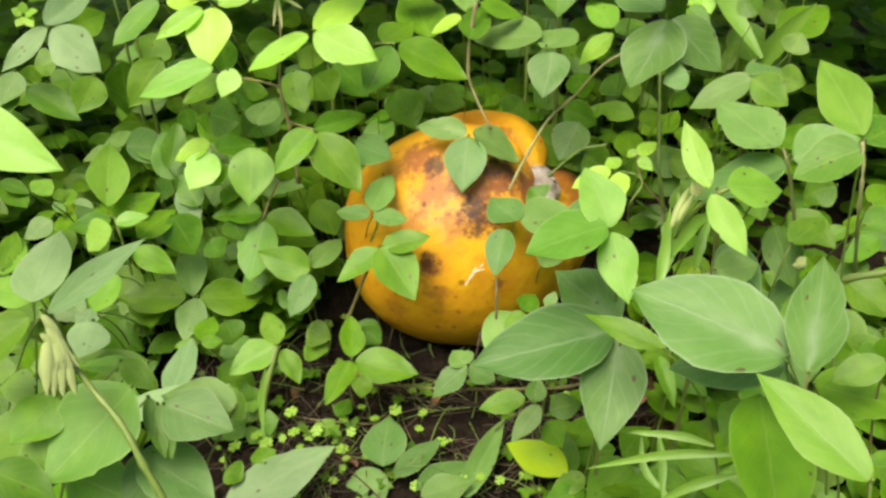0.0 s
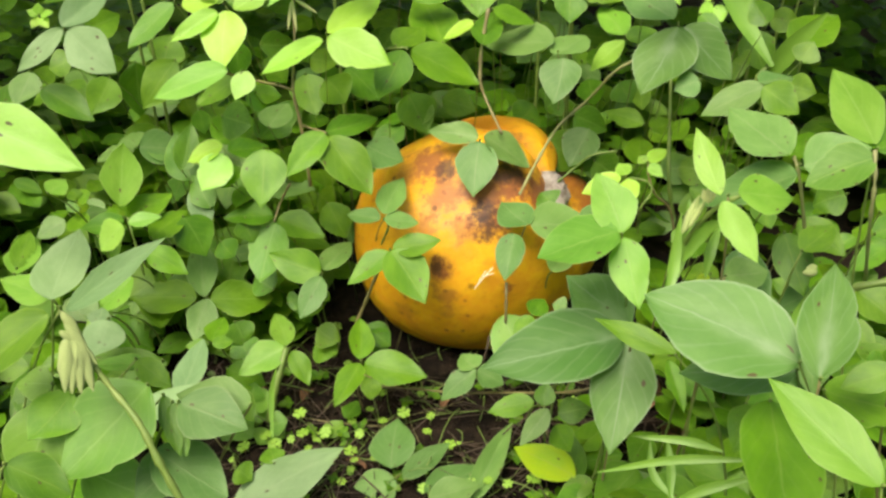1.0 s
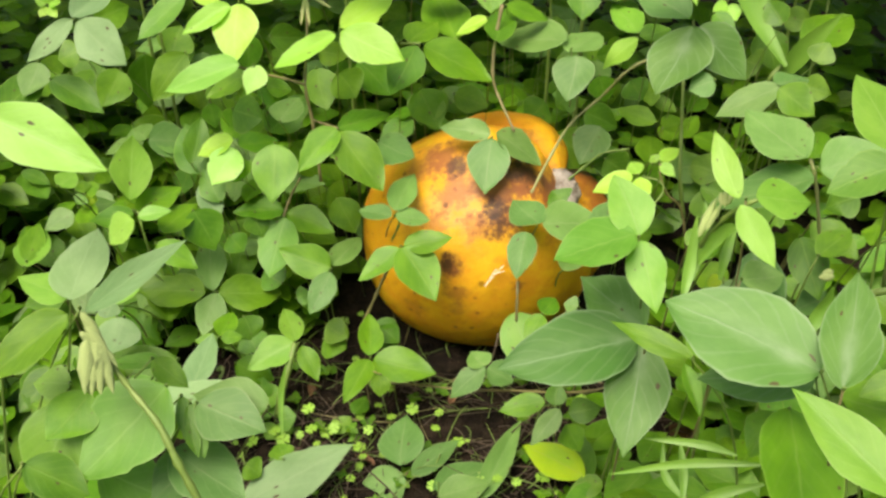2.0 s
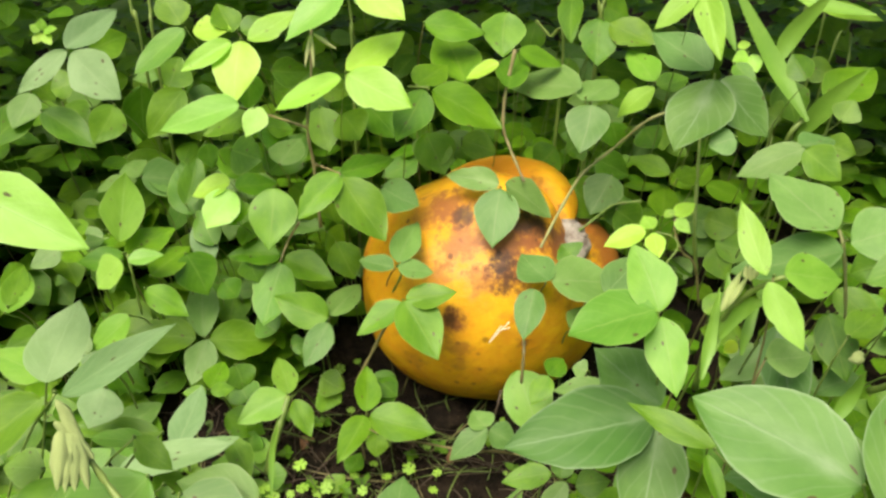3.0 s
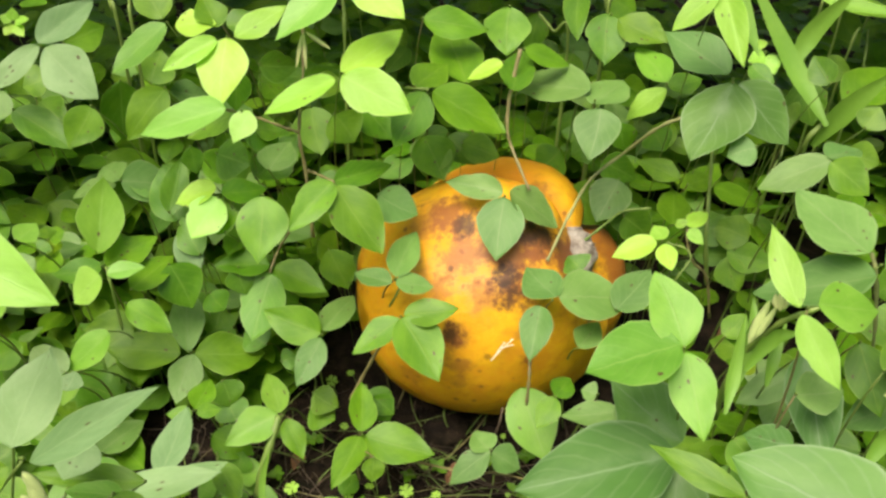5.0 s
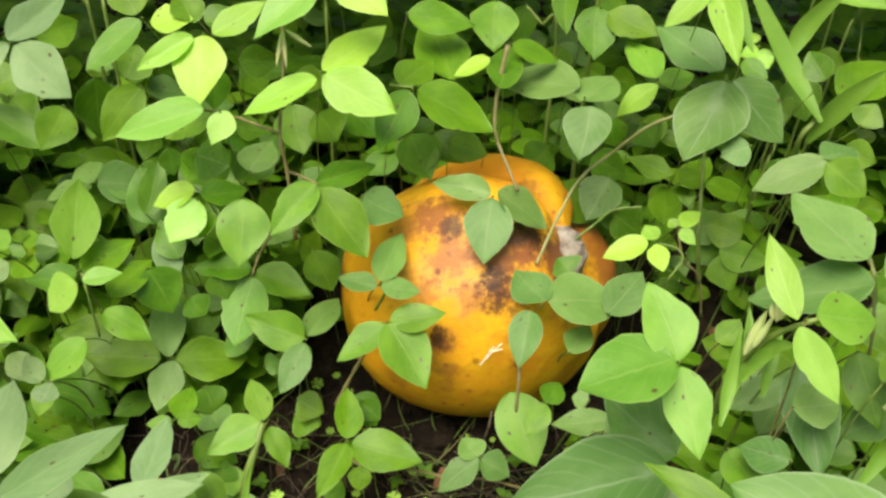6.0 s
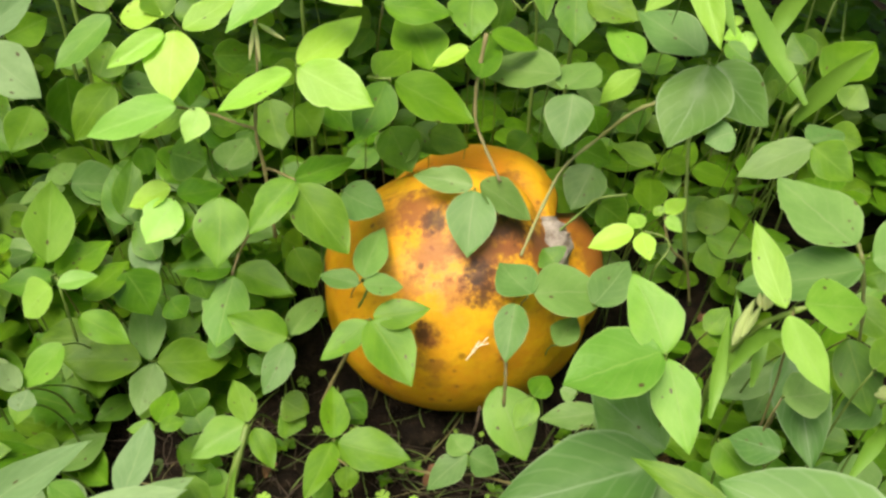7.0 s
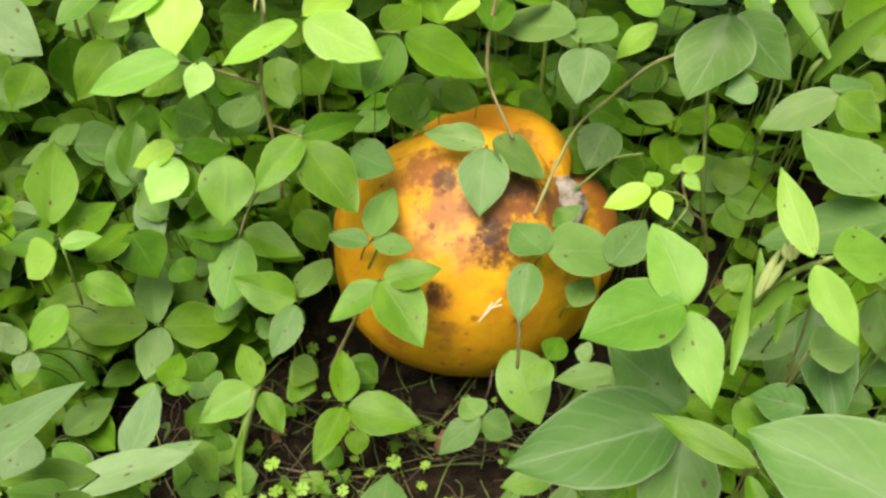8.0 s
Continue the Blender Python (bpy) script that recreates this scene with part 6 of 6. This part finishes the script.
def filler(count, rng, x0, x1, y0, y1, low, high):
    done = 0
    while done < count:
        x, y = rng.uniform(x0, x1), rng.uniform(y0, y1)
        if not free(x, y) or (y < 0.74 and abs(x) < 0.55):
            continue
        z = GROUND + 0.05 + (canopy(x, y) - 0.04) * rng.uniform(low, high)
        p = plant(x, y, z, "bean shoot of three green leaflets in the dense undergrowth", 0.3)
        turn = rng.uniform(0, 6.28)
        size = rng.uniform(0.042, 0.068)
        for k in range(3):
            a = turn + (k - 1) * 1.75 + rng.uniform(-0.2, 0.2)
            big = size * (1.12 if k == 1 else 1.0)
            d = Vector((math.cos(a), math.sin(a), rng.uniform(-0.45, 0.1)))
            base = Vector((x, y, z)) + d * 0.008
            n = Vector((rng.gauss(0, 0.3), rng.gauss(-0.7, 0.3), 0.9))
            leaflet(p, base, base + d.normalized() * big, big * rng.uniform(0.62, 0.8), n, GREEN if rng.random() < 0.75 else DULL)
        done += 1


filler(55, random.Random(3), -0.75, 0.75, 0.75, 1.6, 0.3, 0.75)
filler(24, random.Random(4), -0.8, 0.8, 0.3, 1.1, 0.15, 0.65)


def thicket(name, label, count, seed, r0, r1, low, high, nu, nv):
    """Dense leaves past counting, in one mesh: a ragged ring of growth round the pumpkin."""
    rng = random.Random(seed)
    verts, faces, uvs = [], [], []
    shapes = [leaf_shape(k, 5 + i, nu, nv) for i, k in enumerate(KINDS[:7])]
    for _ in range(count):
        a, r = rng.uniform(0, 6.2832), math.sqrt(rng.uniform(r0 * r0, r1 * r1))
        r *= 1 + 0.16 * noise.noise((math.cos(a) * 1.7, math.sin(a) * 1.7, seed))
        x, y = r * math.cos(a), 1.0 + r * math.sin(a)
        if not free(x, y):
            continue
        tall = canopy(x, y) * (0.85 + 0.5 * noise.noise((x * 1.8, y * 1.8, 7)))
        z = GROUND + 0.02 + tall * rng.uniform(low, high)
        a = rng.uniform(0, 6.28)
        d = Vector((math.cos(a), math.sin(a), rng.uniform(-0.5, 0.2))).normalized()
        size = rng.uniform(0.04, 0.075)
        m = leaf_pose((x, y, z), Vector((x, y, z)) + d * size, size * rng.uniform(0.6, 0.8), (rng.gauss(0, 0.3), rng.gauss(-0.2, 0.3), 1))
        v, f, t = rng.choice(shapes)
        start = len(verts)
        verts += [m @ Vector(q) for q in v]
        faces += [tuple(start + i for i in q) for q in f]
        uvs += t
    tagged(new(name, mesh_of(name, verts, faces, GREEN, uvs)), label, "undergrowth", kind="stuff")


thicket("undergrowth", "dense shaded bean leaves under the canopy", 7500, 21, 0.0, 1.15, 0.0, 0.60, 4, 6)
thicket("bean_thicket", "dense green bean leaves spreading behind the pumpkin", 15000, 22, 0.75, 2.2, 0.15, 0.95, 2, 5)
thicket("far_thicket", "bean leaves spreading away over the field", 24000, 23, 2.0, 4.2, 0.3, 1.0, 2, 3)


def shade_crown(seed, count):
    """A leaf layer added mostly out of view, behind and beside the pumpkin, to shade the growth below."""
    rng = random.Random(seed)
    verts, faces, uvs = [], [], []
    shapes = [leaf_shape(k, 9 + i, 2, 5) for i, k in enumerate(KINDS[:7])]
    while len(verts) < count * len(shapes[0][0]):
        x, y = rng.uniform(-2.2, 2.2), rng.uniform(0.45, 2.8)
        back = min(1.0, max(0.0, (y - 1.22 + 0.1 * noise.noise((x * 3, y * 3, 1))) / 0.12))
        beside = min(1.0, max(0.0, (abs(x) - 0.70) / 0.15))
        if rng.random() > max(back, beside):
            continue
        far = math.hypot(x / 1.9, (y - 1.35) / 1.25) + 0.22 * noise.noise((x * 1.6, y * 1.6, 9))
        if far > rng.uniform(0.85, 1.05):
            continue
        z = rng.uniform(0.47, 0.62) + 0.06 * noise.noise((x * 2, y * 2, 4)) - 0.25 * max(0.0, far - 0.72) / 0.3
        a = rng.uniform(0, 6.28)
        d = Vector((math.cos(a), math.sin(a), rng.uniform(-0.4, 0.2))).normalized()
        size = rng.uniform(0.05, 0.08)
        m = leaf_pose((x, y, z), Vector((x, y, z)) + d * size, size * rng.uniform(0.62, 0.8), (rng.gauss(0, 0.3), rng.gauss(0, 0.3), 1))
        v, f, t = rng.choice(shapes)
        start = len(verts)
        verts += [m @ Vector(q) for q in v]
        faces += [tuple(start + i for i in q) for q in f]
        uvs += t
    tagged(new("bean_canopy", mesh_of("bean_canopy", verts, faces, GREEN, uvs)), "added leaf layer above the view that shades the gaps", "undergrowth", kind="stuff")


# added only for its shade on the gaps behind the pumpkin
shade_crown(41, 6800)


# ---- litter on the soil ----
def twig(x, y, length, turn, thick, bow, mat, label, name="twig"):
    d = Vector((math.cos(turn), math.sin(turn), 0)) * length / 2
    side = Vector((-math.sin(turn), math.cos(turn), 0)) * bow
    pts = bend(-d, d + Vector((0, 0, rnd.uniform(0, 0.015))), side + Vector((0, 0, 0.004)), 8)
    verts, faces = tube(pts, [thick * (1 - 0.05 * i) for i in range(9)], 5)
    ob = new(name, mesh_of(name, verts, faces, mat))
    ob.location = (x, y, GROUND + thick + 0.002)
    return tagged(ob, label, "twig", "twigs on the soil")


lit = random.Random(8)
for k in range(60):
    twig(lit.uniform(-0.34, 0.20), lit.uniform(0.62, 0.95), lit.uniform(0.04, 0.18), lit.uniform(0, 3.14), lit.uniform(0.0005, 0.0014),
         lit.uniform(-0.02, 0.02), DRY if k % 4 else BROWN_STEM, "thin dry brown twig lying on the dark soil")
for k in range(16):
    twig(lit.uniform(0.20, 0.42), lit.uniform(0.62, 0.95), lit.uniform(0.05, 0.14), lit.uniform(0, 3.14), lit.uniform(0.0008, 0.002),
         lit.uniform(-0.02, 0.02), DRY, "thin dry brown twig lying on the dark soil")


def dead_leaf(x, y, size, turn):
    verts, faces, uvs = leaf_shape((0.75, 0.9, 0.7, -0.25, 0.25), int(turn * 50), 6, 8)
    ob = new("dead_leaf", mesh_of("dead_leaf", verts, faces, RUST, uvs))
    ob.matrix_local = Matrix.Translation((x, y, GROUND + 0.008)) @ Euler((lit.uniform(-0.4, 0.4), lit.uniform(-0.2, 0.3), turn)).to_matrix().to_4x4() @ Matrix.Diagonal((size, size * 0.6, size * 0.8, 1))
    return tagged(ob, "curled rust-brown dead leaf on the soil", "leaf", "dead leaves")


for k in range(10):
    dead_leaf(lit.uniform(0.22, 0.42), lit.uniform(0.68, 0.95), lit.uniform(0.03, 0.06), lit.uniform(0, 6.2))
dead_leaf(0.384, 1.033, 0.055, 0.6)
dead_leaf(0.414, 1.054, 0.05, 2.9)
dead_leaf(0.396, 1.154, 0.045, 1.7)
for k in range(6):
    dead_leaf(lit.uniform(-0.30, 0.10), lit.uniform(0.64, 0.92), lit.uniform(0.02, 0.035), lit.uniform(0, 6.2))


def crumbs():
    """Soil crumbs and grit past counting, in one mesh."""
    rng = random.Random(31)
    verts, faces = [], []
    for _ in range(2600):
        x, y, s = rng.uniform(-0.45, 0.5), rng.uniform(0.5, 1.0), rng.uniform(0.001, 0.0045) * rng.choice((0.6, 1, 1.4))
        start = len(verts)
        for dx, dy, dz in ((1, 0, 0), (-0.5, 0.9, 0), (-0.5, -0.9, 0), (0, 0, 0.9), (0.1, 0, -0.8)):
            verts.append((x + s * (dx + rng.uniform(-0.3, 0.3)), y + s * (dy + rng.uniform(-0.3, 0.3)), GROUND + s * 0.4 + s * dz + 0.003))
        faces += [tuple(start + i for i in f) for f in ((0, 1, 3), (1, 2, 3), (2, 0, 3), (1, 0, 4), (2, 1, 4), (0, 2, 4))]
    tagged(new("soil_crumbs", mesh_of("soil_crumbs", verts, faces, SOIL, None, False)), "dark crumbs of damp soil", "soil", kind="stuff")


crumbs()
for k in range(34):
    clover(lit.uniform(-0.33, 0.16), lit.uniform(0.66, 0.94), GROUND + lit.uniform(0.012, 0.03), lit.uniform(0.003, 0.0065))


# tiny seedlings between the crumbs
for k in range(60):
    x, y = lit.uniform(-0.36, 0.18), lit.uniform(0.64, 0.95)
    p = tagged(new("seedling"), "tiny dark green weed seedling on the soil", "seedling", "weed seedlings")
    p.location = (x, y, GROUND)
    high, turn = lit.uniform(0.008, 0.022), lit.uniform(0, 6.28)
    part("stem", mesh_of("stem", *tube(bend((0, 0, -0.005), (0, 0, high), (0.002, 0, 0), 3), [0.0006] * 4, 5), STEM), p)
    for j in range(4):
        d = Vector((math.cos(turn + j * 1.57), math.sin(turn + j * 1.57), lit.uniform(-0.1, 0.4)))
        size = lit.uniform(0.007, 0.016)
        base = Vector((x, y, GROUND + high))
        leaflet(p, base, base + d * size, size * 0.7, (lit.gauss(0, 0.2), -0.3, 1), GREEN)


def rootlets(count, seed):
    """Hair-thin roots, stalks and sprouts past counting that litter the soil, in one mesh."""
    rng = random.Random(seed)
    verts, faces = [], []
    for k in range(count):
        x, y, a = rng.uniform(-0.36, 0.30), rng.uniform(0.58, 0.97), rng.uniform(0, 6.28)
        length = rng.uniform(0.02, 0.11)
        rise = rng.uniform(0.0, 0.012) if k % 3 else rng.uniform(0.01, 0.05)
        d = Vector((math.cos(a) * length, math.sin(a) * length, rise))
        start = Vector((x, y, GROUND + 0.003))
        v, f = tube(bend(start, start + d, (rng.uniform(-0.012, 0.012), rng.uniform(-0.012, 0.012), rng.uniform(0, 0.008)), 5), [rng.uniform(0.0004, 0.0009)] * 6, 4)
        n = len(verts)
        verts += v
        faces += [tuple(n + i for i in q) for q in f]
    return verts, faces


tagged(new("rootlets", mesh_of("rootlets", *rootlets(300, 51), DRY)), "fine dry rootlets and stalks littering the soil", "litter", kind="stuff")
tagged(new("sprouts", mesh_of("sprouts", *rootlets(160, 52), STEM)), "fine green sprouts over the soil", "litter", kind="stuff")
